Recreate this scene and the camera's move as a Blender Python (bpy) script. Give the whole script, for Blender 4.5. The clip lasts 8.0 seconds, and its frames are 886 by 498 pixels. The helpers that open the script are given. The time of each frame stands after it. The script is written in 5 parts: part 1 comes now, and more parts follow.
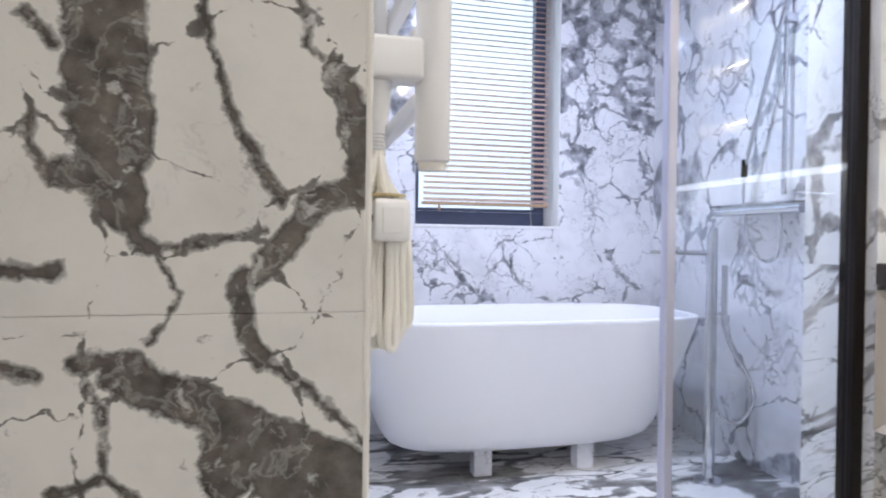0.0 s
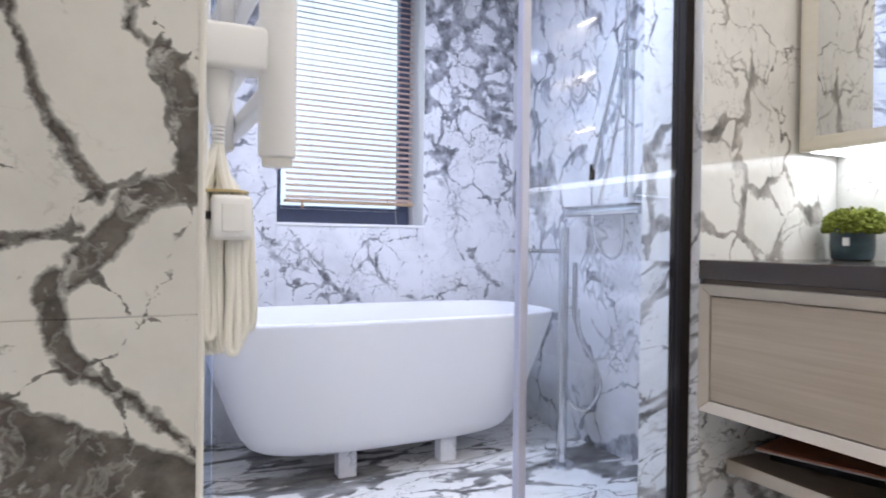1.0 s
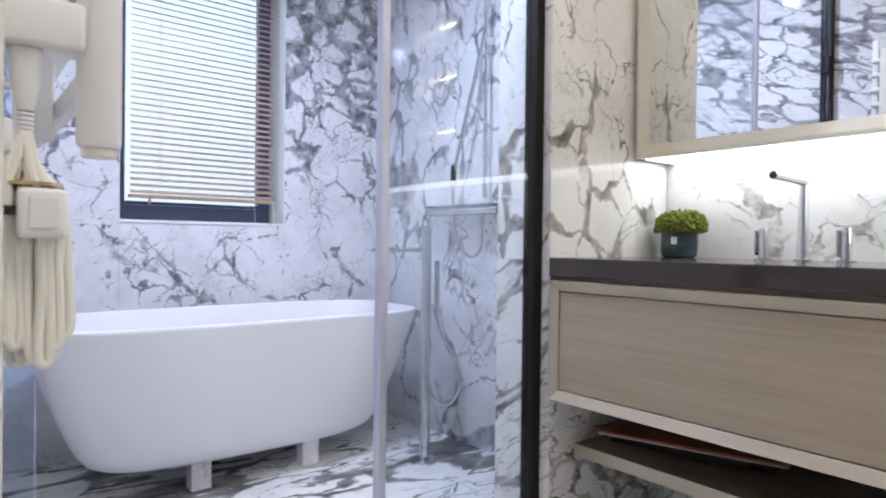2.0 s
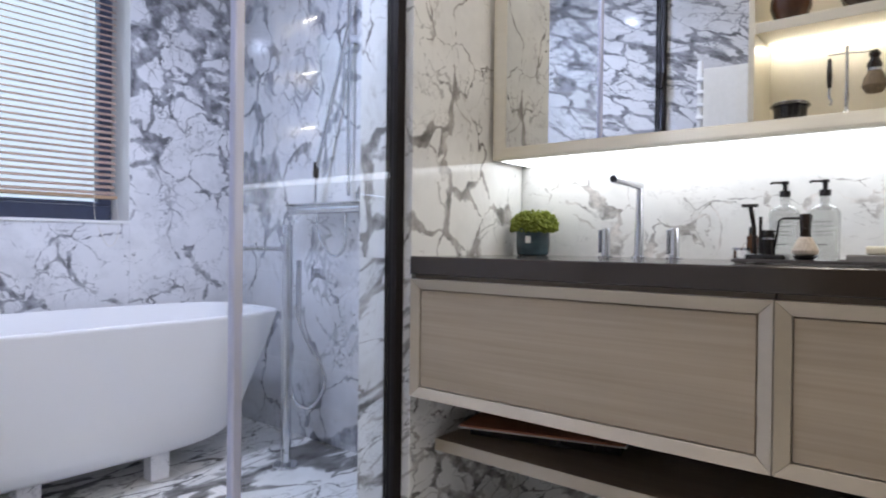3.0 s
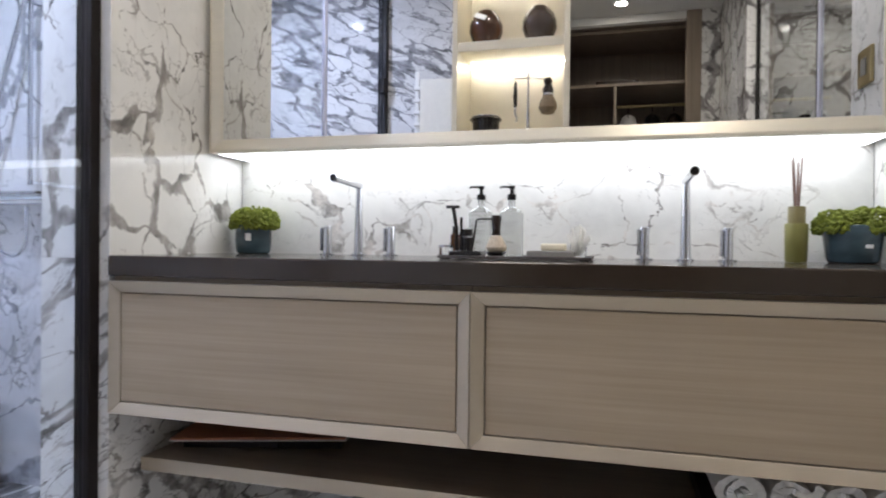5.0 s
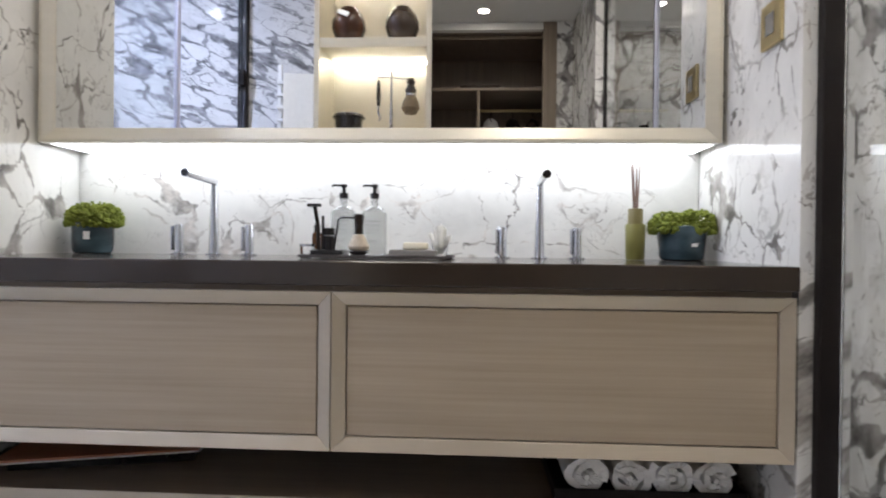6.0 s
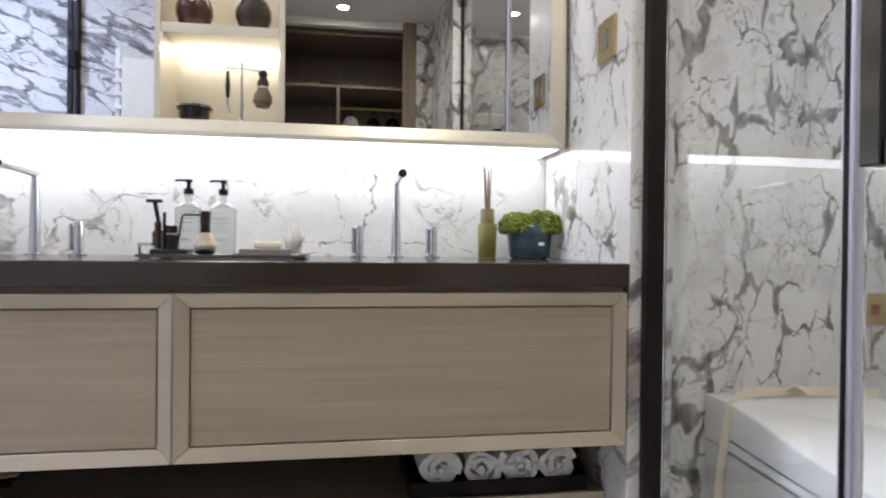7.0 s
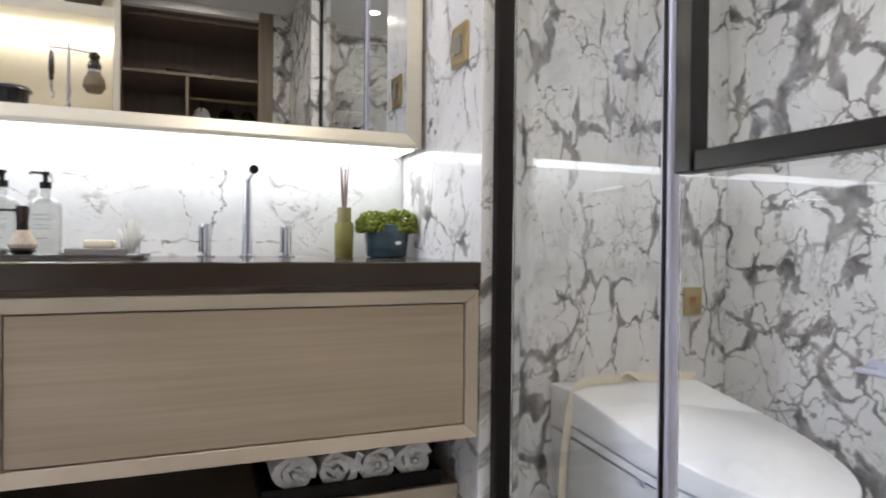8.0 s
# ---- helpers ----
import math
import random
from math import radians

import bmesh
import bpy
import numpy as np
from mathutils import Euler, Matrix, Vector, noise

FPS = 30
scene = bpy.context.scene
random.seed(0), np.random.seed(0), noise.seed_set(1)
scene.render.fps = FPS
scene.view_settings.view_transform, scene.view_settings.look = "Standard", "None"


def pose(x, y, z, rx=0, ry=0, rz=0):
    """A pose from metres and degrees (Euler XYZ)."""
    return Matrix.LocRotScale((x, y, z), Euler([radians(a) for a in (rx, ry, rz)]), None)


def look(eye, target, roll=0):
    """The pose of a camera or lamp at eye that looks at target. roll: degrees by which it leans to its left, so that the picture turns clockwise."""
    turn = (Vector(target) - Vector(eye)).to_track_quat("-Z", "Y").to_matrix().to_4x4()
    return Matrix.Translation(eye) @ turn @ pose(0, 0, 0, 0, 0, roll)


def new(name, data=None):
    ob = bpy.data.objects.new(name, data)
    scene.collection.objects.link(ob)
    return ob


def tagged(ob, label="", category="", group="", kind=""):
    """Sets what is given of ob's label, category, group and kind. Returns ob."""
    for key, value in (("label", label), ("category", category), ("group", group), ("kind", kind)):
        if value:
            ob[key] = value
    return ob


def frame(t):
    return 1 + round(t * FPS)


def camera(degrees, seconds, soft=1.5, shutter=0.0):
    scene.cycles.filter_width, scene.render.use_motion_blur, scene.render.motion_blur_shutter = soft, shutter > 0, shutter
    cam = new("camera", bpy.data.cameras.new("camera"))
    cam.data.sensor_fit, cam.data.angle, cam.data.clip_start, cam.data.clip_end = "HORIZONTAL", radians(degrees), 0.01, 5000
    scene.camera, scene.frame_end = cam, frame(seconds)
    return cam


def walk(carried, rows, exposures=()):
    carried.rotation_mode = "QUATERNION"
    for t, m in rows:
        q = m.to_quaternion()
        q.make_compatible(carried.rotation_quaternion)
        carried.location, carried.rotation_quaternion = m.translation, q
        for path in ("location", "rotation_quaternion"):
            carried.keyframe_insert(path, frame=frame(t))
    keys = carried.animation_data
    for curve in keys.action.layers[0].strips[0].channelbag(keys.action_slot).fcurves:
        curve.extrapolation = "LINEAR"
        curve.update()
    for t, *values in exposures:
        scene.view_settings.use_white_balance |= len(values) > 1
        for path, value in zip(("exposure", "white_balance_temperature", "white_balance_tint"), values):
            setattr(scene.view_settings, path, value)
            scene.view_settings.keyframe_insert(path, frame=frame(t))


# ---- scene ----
cam = camera(70.7, 8.0, soft=2.0, shutter=0.3)
EYE = 0.905
# seconds, x, y, yaw, pitch, roll
ROWS = [
    (0, 0.0065, 0.0728, -14.26, -0.64, -0.7),
    (0.5, 0.0141, 0.0718, -20.24, -0.62, -0.69),
    (1, 0.0216, 0.0699, -26.3, -0.6, -0.68),
    (1.5, 0.0289, 0.0672, -32.38, -0.58, -0.68),
    (3, 0.0484, 0.0548, -50.58, -0.53, -0.65),
    (3.5, 0.0539, 0.0494, -56.63, -0.51, -0.65),
    (4, 0.0588, 0.0434, -62.72, -0.49, -0.64),
    (4.5, 0.0631, 0.0369, -68.8, -0.48, -0.63),
    (6, 0.0714, 0.0157, -86.71, -0.42, -0.61),
    (6.5, 0.0727, 0.0079, -92.96, -0.41, -0.6),
    (7, 0.0731, -0.0002, -99.25, -0.39, -0.59),
    (7.5, 0.0727, -0.0081, -105.49, -0.37, -0.59),
    (8, 0.0714, -0.016, -111.77, -0.35, -0.58),
]
# the camera's own exposure drifts a little on the way
EXPOSURES = [(0.0, 0.08), (1.5, 0.03), (3.0, -0.33), (4.5, -0.29), (6.5, -0.14), (8.0, -0.04)]
walk(cam, [(t, pose(x, y, EYE, 90 + pitch, roll, yaw)) for t, x, y, yaw, pitch, roll in ROWS], EXPOSURES)

# ---- world and light ----
world = bpy.data.worlds.new("world")
scene.world = world
world.use_nodes = True
wt = world.node_tree
sky = wt.nodes.new("ShaderNodeTexSky")
sky.sky_type, sky.sun_disc = "NISHITA", False
sky.sun_elevation, sky.sun_rotation = radians(38), radians(35)
wt.links.new(sky.outputs[0], wt.nodes["Background"].inputs[0])
wt.nodes["Background"].inputs[1].default_value = 0.12


def lamp(name, kind, m, power, color, size=0.1, size_y=None, spread=180):
    data = bpy.data.lights.new(name, kind)
    data.energy, data.color = power, color
    if kind == "AREA":
        data.shape, data.size, data.size_y = "RECTANGLE" if size_y else "DISK", size, size_y or size
        data.spread = radians(spread)
    elif kind == "SUN":
        data.angle = radians(size)
    elif kind == "SPOT":
        data.shadow_soft_size, data.spot_size, data.spot_blend = size, radians(spread), 0.6
    ob = new(name, data)
    ob.matrix_world = m
    return ob


lamp("sun", "SUN", look((1.5, 6, 5), (0.9, 3, 1)), 1.0, (1, 0.97, 0.93), 10)
# recessed ceiling spots; each one hangs in its fitting, built below
SPOTS = ((-0.79, 0.0, 1.6), (0.50, -0.25, 7.2), (0.75, -1.05, 3.0), (-0.70, -1.09, 3.8), (0.90, 1.75, 34), (1.12, 0.80, 5.4), (1.12, -0.15, 6.4))
for sx, sy, watts in SPOTS:
    # the bath room's spot is strong and bluish, standing in for window daylight; the others neutral white
    lamp("ceiling_spot", "AREA", pose(sx, sy, 2.396), watts, (0.63, 0.72, 1.0) if sy > 1.5 else (1.0, 0.918, 0.835), 0.066)

# ---- materials ----


def material(name):
    m = bpy.data.materials.new(name)
    m.use_nodes = True
    return m, m.node_tree, m.node_tree.nodes["Principled BSDF"]


def mixrgb(nt, a, b, fac, mode="MIX"):
    n = nt.nodes.new("ShaderNodeMix")
    n.data_type, n.blend_type = "RGBA", mode
    for sock, v in ((n.inputs[6], a), (n.inputs[7], b), (n.inputs[0], fac)):
        if hasattr(v, "links"):
            nt.links.new(v, sock)
        elif isinstance(v, (int, float)):
            sock.default_value = v
        else:
            sock.default_value = (*v, 1)
    return n.outputs[2]


def ramp(nt, src, stops):
    n = nt.nodes.new("ShaderNodeValToRGB")
    e = n.color_ramp.elements
    while len(e) < len(stops):
        e.new(0.5)
    for el, (p, v) in zip(e, stops):
        el.position = p
        el.color = (v, v, v, 1) if isinstance(v, (int, float)) else (*v, 1)
    nt.links.new(src, n.inputs[0])
    return n.outputs[0]


def maths(nt, op, a, b=0.0, c=0.0):
    n = nt.nodes.new("ShaderNodeMath")
    n.operation = op
    for sock, v in zip(n.inputs, (a, b, c)):
        if hasattr(v, "links"):
            nt.links.new(v, sock)
        else:
            sock.default_value = v
    return n.outputs[0]


def noise_tex(nt, vec, scale, detail=4, rough=0.5, distort=0.0):
    n = nt.nodes.new("ShaderNodeTexNoise")
    n.inputs["Scale"].default_value, n.inputs["Detail"].default_value = scale, detail
    n.inputs["Roughness"].default_value, n.inputs["Distortion"].default_value = rough, distort
    if vec is not None:
        nt.links.new(vec, n.inputs["Vector"])
    return n


def coords(nt, offset=(0, 0, 0), scale=(1, 1, 1), rot=(0, 0, 0), space="Object"):
    tc = nt.nodes.new("ShaderNodeTexCoord")
    mp = nt.nodes.new("ShaderNodeMapping")
    mp.inputs["Location"].default_value = offset
    mp.inputs["Scale"].default_value = scale
    mp.inputs["Rotation"].default_value = rot
    nt.links.new(tc.outputs[space], mp.inputs[0])
    return mp.outputs[0]


def bump(nt, bs, height, strength=0.2, dist=0.002):
    b = nt.nodes.new("ShaderNodeBump")
    b.inputs["Strength"].default_value, b.inputs["Distance"].default_value = strength, dist
    nt.links.new(height, b.inputs["Height"])
    nt.links.new(b.outputs[0], bs.inputs["Normal"])


def warped(nt, v, scale, amounts):
    """Coordinates pushed about by noise at three sizes."""
    for k, (f, a) in enumerate(amounts):
        w = noise_tex(nt, v, scale * f, 3, 0.55)
        n = nt.nodes.new("ShaderNodeVectorMath")
        n.operation = "MULTIPLY_ADD"
        nt.links.new(w.outputs["Color"], n.inputs[0])
        n.inputs[1].default_value = (a / scale,) * 3
        nt.links.new(v, n.inputs[2])
        v = n.outputs[0]
    return v


def stone_finish(nt, bs, v, vv, scale, total, white, grey, rough, haze=0.5, mottle=(0.38, 0.66), web=0.0, rim=None):
    """Colours the veins, mottles the matrix and polishes the face."""
    inner = noise_tex(nt, v, scale * 3.0, 5, 0.62)
    greys = mixrgb(nt, tuple(c * 0.62 for c in grey), tuple(min(1, c * 2.3) for c in grey), ramp(nt, inner.outputs["Fac"], [(mottle[0], 0.0), (mottle[1], 1.0)]))
    if web:
        lines = noise_tex(nt, vv, scale * 1.5, 4, 0.6, 0.5)
        thin = ramp(nt, maths(nt, "ABSOLUTE", maths(nt, "SUBTRACT", lines.outputs["Fac"], 0.5)), [(0.0, web), (0.035, 0.0)])
        greys = mixrgb(nt, greys, tuple(c * 0.72 for c in white), thin)
    if rim is not None:
        greys = mixrgb(nt, greys, tuple(c * 0.50 for c in grey), rim)
    cloud = noise_tex(nt, v, scale * 0.9, 5, 0.62)
    body = mixrgb(nt, white, tuple(c * (1 - 0.28 * haze) for c in white), ramp(nt, cloud.outputs["Fac"], [(0.45, 0.0), (0.78, 1.0)]))
    nt.links.new(mixrgb(nt, body, greys, total), bs.inputs["Base Color"])
    r = noise_tex(nt, v, 30, 3)
    nt.links.new(maths(nt, "MULTIPLY_ADD", r.outputs["Fac"], 0.06, rough - 0.03), bs.inputs["Roughness"])
    bump(nt, bs, total, 0.04, 0.0005)


def vein_field(nt, v, along, veins, warps=((7.0, 0.040), (19.0, 0.024), (48.0, 0.011), (130.0, 0.004))):
    """How far from the main veins: metres past their sides, and in half widths; polylines in the wall's plane, torn by noise."""
    w = v
    for f, a in warps:
        n = noise_tex(nt, v, f, 3, 0.6)
        k = nt.nodes.new("ShaderNodeVectorMath")
        k.operation = "MULTIPLY_ADD"
        nt.links.new(n.outputs["Color"], k.inputs[0])
        k.inputs[1].default_value = (a, a, a)
        nt.links.new(w, k.inputs[2])
        w = k.outputs[0]
    half = sum(a for f, a in warps) / 2
    keep = (1, 0, 1) if along == "x" else (0, 1, 1)

    def vec(op, a, b):
        k = nt.nodes.new("ShaderNodeVectorMath")
        k.operation = op
        for sock, q in zip(k.inputs, (a, b)):
            if hasattr(q, "links"):
                nt.links.new(q, sock)
            else:
                sock.default_value = q
        return k
    flat = vec("MULTIPLY", w, keep).outputs[0]

    def at(u, z):
        return Vector((u + half, 0, z + half)) if along == "x" else Vector((0, u + half, z + half))
    best = side = None
    for width, *bends in veins:
        line = None
        for p, q in zip(bends, bends[1:]):
            a, d = at(*p), at(*q) - at(*p)
            r = vec("SUBTRACT", flat, a).outputs[0]
            h = vec("DOT_PRODUCT", r, d / d.length_squared).outputs["Value"]
            h = maths(nt, "MINIMUM", maths(nt, "MAXIMUM", h, 0.0), 1.0)
            foot = nt.nodes.new("ShaderNodeVectorMath")
            foot.operation = "SCALE"
            foot.inputs[0].default_value = d
            nt.links.new(h, foot.inputs["Scale"])
            e = vec("DISTANCE", r, foot.outputs[0]).outputs["Value"]
            line = e if line is None else maths(nt, "MINIMUM", line, e)
        past = maths(nt, "SUBTRACT", line, width * 0.5)
        side = past if side is None else maths(nt, "MINIMUM", side, past)
        line = maths(nt, "DIVIDE", line, width * 0.5 + 0.0006)
        best = line if best is None else maths(nt, "MINIMUM", best, line)
    return side, best


def marble(name, scale=4.0, offset=(0, 0, 0), stretch=(1, 1, 1), vein=1.0, busy=0.5, fine=0.6,
           white=(0.80, 0.79, 0.76), grey=(0.23, 0.215, 0.20), rough=0.10, rot=(0, 0, 0), climb=0.0, along="y", veins=(), spec=0.5, haze=0.8, tilt=0.0):
    """Brecciated white marble: rounded white clasts, a grey matrix that opens and closes, and torn hair veins."""
    m, nt, bs = material(name)
    if not tilt:
        v = coords(nt, offset, stretch, rot)
    else:
        # the grain of the slab runs aslant: turn first, then stretch
        lay = nt.nodes.new("ShaderNodeMapping")
        nt.links.new(coords(nt, rot=(tilt, 0, 0)), lay.inputs[0])
        lay.inputs["Location"].default_value, lay.inputs["Scale"].default_value = offset, stretch
        v = lay.outputs[0]
    vv = warped(nt, v, scale, ((0.45, 1.3), (1.3, 0.55), (3.6, 0.22), (9.0, 0.09), (24.0, 0.03)))

    def cells(sc, ran=1.0):
        t = nt.nodes.new("ShaderNodeTexVoronoi")
        t.feature = "DISTANCE_TO_EDGE"
        t.inputs["Scale"].default_value, t.inputs["Randomness"].default_value = sc, ran
        nt.links.new(vv, t.inputs["Vector"])
        rag = noise_tex(nt, v, sc * 7.0, 4, 0.7)
        return maths(nt, "ADD", t.outputs["Distance"], maths(nt, "MULTIPLY_ADD", rag.outputs["Fac"], 0.09, -0.045))

    field = noise_tex(nt, vv, scale * 0.50, 4, 0.6)
    b = busy
    # the slab grows busier with height
    up = nt.nodes.new("ShaderNodeTexCoord")
    upz = nt.nodes.new("ShaderNodeSeparateXYZ")
    nt.links.new(up.outputs["Object"], upz.inputs[0])
    rise = maths(nt, "MULTIPLY_ADD", upz.outputs[2], climb, -1.25 * climb)
    here = maths(nt, "ADD", field.outputs["Fac"], rise)
    if veins:
        straight = nt.nodes.new("ShaderNodeTexCoord")
        edge, line = vein_field(nt, straight.outputs["Object"], along, veins)
        # the breccia opens along the main veins
        opened = ramp(nt, maths(nt, "MULTIPLY", edge, 10.0), [(0.0, 0.13), (0.18, 0.09), (0.75, 0.0)])
        here = maths(nt, "ADD", here, opened)
    w1 = ramp(nt, here, [(b - 0.16, 0.0), (b - 0.06, 0.012), (b, 0.045), (b + 0.07, 0.13), (b + 0.17, 0.30)])
    w1 = maths(nt, "MULTIPLY_ADD", w1, vein, 0.0004)
    q1 = maths(nt, "DIVIDE", maths(nt, "MAXIMUM", cells(scale), 0.002), w1)
    v1 = ramp(nt, q1, [(0.0, 1.0), (0.62, 0.92), (0.86, 0.45), (1.0, 0.0)])
    field2 = noise_tex(nt, vv, scale * 0.95, 3, 0.6)
    here2 = maths(nt, "ADD", field2.outputs["Fac"], rise)
    if veins:
        here2 = maths(nt, "ADD", here2, opened)
    w2 = ramp(nt, here2, [(b - 0.04, 0.0), (b + 0.05, 0.022), (b + 0.12, 0.085), (b + 0.2, 0.17)])
    w2 = maths(nt, "MULTIPLY_ADD", w2, vein, 0.0003)
    q2 = maths(nt, "DIVIDE", maths(nt, "MAXIMUM", cells(scale * 2.15), 0.002), w2)
    v2 = maths(nt, "MULTIPLY", ramp(nt, q2, [(0.0, 0.85), (0.5, 0.7), (1.0, 0.0)]), fine)
    # torn threads
    n3 = noise_tex(nt, vv, scale * 1.3, 5, 0.6, 0.6)
    thread = ramp(nt, maths(nt, "ABSOLUTE", maths(nt, "SUBTRACT", n3.outputs["Fac"], 0.5)), [(0.0, 0.75), (0.006, 0.4), (0.016, 0.0)])
    gate = ramp(nt, noise_tex(nt, v, scale * 0.7, 2).outputs["Fac"], [(0.48, 0.0), (0.6, 1.0)])
    thread = maths(nt, "MULTIPLY", maths(nt, "MULTIPLY", thread, gate), fine)
    total = maths(nt, "MAXIMUM", maths(nt, "MAXIMUM", v1, v2), thread)
    if veins:
        swell = noise_tex(nt, straight.outputs["Object"], 22.0, 4, 0.65)
        core = maths(nt, "DIVIDE", line, ramp(nt, swell.outputs["Fac"], [(0.36, 0.12), (0.50, 0.75), (0.66, 1.7)]))
        gaps = ramp(nt, noise_tex(nt, v, 13.0, 3, 0.6).outputs["Fac"], [(0.36, 0.20), (0.52, 1.0)])
        total = maths(nt, "MAXIMUM", total, maths(nt, "MULTIPLY", ramp(nt, core, [(0.0, 0.92), (0.40, 0.75), (0.75, 0.32), (1.0, 0.0)]), gaps))
    stone_finish(nt, bs, v, vv, scale, total, white, grey, rough, haze)
    bs.inputs["Specular IOR Level"].default_value = spec
    return m


def bold_marble(name, veins, white=(0.80, 0.785, 0.74), grey=(0.092, 0.081, 0.070), rough=0.20):
    """A bold slab: thick mottled grey bands with dark selvedges wind between large white lobes."""
    m, nt, bs = material(name)
    v = coords(nt)
    vv = warped(nt, v, 14.0, ((0.5, 0.45), (1.6, 0.36), (4.5, 0.18), (14.0, 0.03)))
    edge, line = vein_field(nt, v, "x", veins, ((14.0, 0.014), (38.0, 0.012), (100.0, 0.0065), (300.0, 0.0022)))
    depth = maths(nt, "MULTIPLY_ADD", edge, -100.0, 0.26)
    ragged = maths(nt, "MULTIPLY_ADD", noise_tex(nt, v, 75.0, 5, 0.7).outputs["Fac"], 0.9, -0.45)
    depth = maths(nt, "ADD", depth, ragged)
    matrix = ramp(nt, depth, [(0.0, 0.0), (0.10, 0.45), (0.34, 1.0)])
    hair = ramp(nt, line, [(0.0, 0.85), (0.6, 0.6), (1.0, 0.0)])

    def clasts(sc, reach, open_):
        t = nt.nodes.new("ShaderNodeTexVoronoi")
        t.feature = "DISTANCE_TO_EDGE"
        t.inputs["Scale"].default_value = sc
        nt.links.new(vv, t.inputs["Vector"])
        swell = noise_tex(nt, v, 40.0, 4, 0.65)
        near = ramp(nt, maths(nt, "MULTIPLY", edge, reach), [(0.0, open_), (0.35, open_ * 0.5), (1.0, 0.0035)])
        w = maths(nt, "MULTIPLY", near, ramp(nt, swell.outputs["Fac"], [(0.34, 0.1), (0.64, 1.5)]))
        rag = maths(nt, "MULTIPLY_ADD", noise_tex(nt, v, sc * 7, 4, 0.7).outputs["Fac"], 0.08, -0.04)
        d = maths(nt, "MAXIMUM", maths(nt, "ADD", t.outputs["Distance"], rag), 0.002)
        return ramp(nt, maths(nt, "DIVIDE", d, w), [(0.0, 0.95), (0.55, 0.8), (1.0, 0.0)])
    matrix = maths(nt, "MAXIMUM", matrix, clasts(11.0, 110.0, 0.055))
    n3 = noise_tex(nt, vv, 16.0, 5, 0.6, 0.8)
    thread = ramp(nt, maths(nt, "ABSOLUTE", maths(nt, "SUBTRACT", n3.outputs["Fac"], 0.5)), [(0.0, 0.20), (0.012, 0.0)])
    gate = ramp(nt, noise_tex(nt, v, 9.0, 2).outputs["Fac"], [(0.54, 0.0), (0.66, 1.0)])
    total = maths(nt, "MAXIMUM", maths(nt, "MAXIMUM", matrix, hair), maths(nt, "MULTIPLY", thread, gate))
    # small grey flecks in the white lobes, white crumbs in the bands
    fleck = ramp(nt, noise_tex(nt, vv, 48.0, 4, 0.6).outputs["Fac"], [(0.69, 0.0), (0.76, 0.7)])
    total = maths(nt, "MAXIMUM", total, fleck)
    crumb = ramp(nt, noise_tex(nt, vv, 62.0, 4, 0.6).outputs["Fac"], [(0.60, 0.0), (0.68, 0.55)])
    total = maths(nt, "MULTIPLY", total, maths(nt, "SUBTRACT", 1.0, crumb))
    broken = ramp(nt, noise_tex(nt, v, 34.0, 3).outputs["Fac"], [(0.36, 0.25), (0.58, 1.0)])
    rim = maths(nt, "MULTIPLY", ramp(nt, depth, [(0.0, 0.6), (0.16, 0.95), (0.55, 0.0)]), broken)
    stone_finish(nt, bs, v, vv, 20.0, total, white, grey, rough, 0.45, (0.30, 0.74), 0.30, rim)
    return m


def plain(name, color, rough=0.4, metal=0.0, vary=0.08, scale=20.0, stretch=(1, 1, 1), relief=0.0, coat=0.0, spec=0.5):
    m, nt, bs = material(name)
    v = coords(nt, (0, 0, 0), stretch)
    n = noise_tex(nt, v, scale, 5, 0.6)
    big = noise_tex(nt, v, scale * 0.17, 3)
    k = maths(nt, "MULTIPLY_ADD", n.outputs["Fac"], 0.6, maths(nt, "MULTIPLY", big.outputs["Fac"], 0.4))
    col = mixrgb(nt, tuple(c * (1 - vary) for c in color), tuple(min(1, c * (1 + vary)) for c in color), ramp(nt, k, [(0.3, 0.0), (0.7, 1.0)]))
    nt.links.new(col, bs.inputs["Base Color"])
    nt.links.new(maths(nt, "MULTIPLY_ADD", n.outputs["Fac"], 0.1, max(0.0, rough - 0.05)), bs.inputs["Roughness"])
    bs.inputs["Metallic"].default_value = metal
    bs.inputs["Coat Weight"].default_value = coat
    bs.inputs["Specular IOR Level"].default_value = spec
    if relief:
        bump(nt, bs, n.outputs["Fac"], relief, 0.001)
    return m


def glow(name, color, strength):
    m, nt, bs = material(name)
    bs.inputs["Base Color"].default_value = (0.8, 0.8, 0.8, 1)
    bs.inputs["Emission Color"].default_value = (*color, 1)
    bs.inputs["Emission Strength"].default_value = strength
    return m


def glass(name, tint=(0.93, 0.97, 1.0), rough=0.0, ior=1.45):
    m, nt, bs = material(name)
    bs.inputs["Base Color"].default_value = (*tint, 1)
    bs.inputs["Transmission Weight"].default_value = 1.0
    bs.inputs["Roughness"].default_value = rough
    bs.inputs["IOR"].default_value = ior
    return m


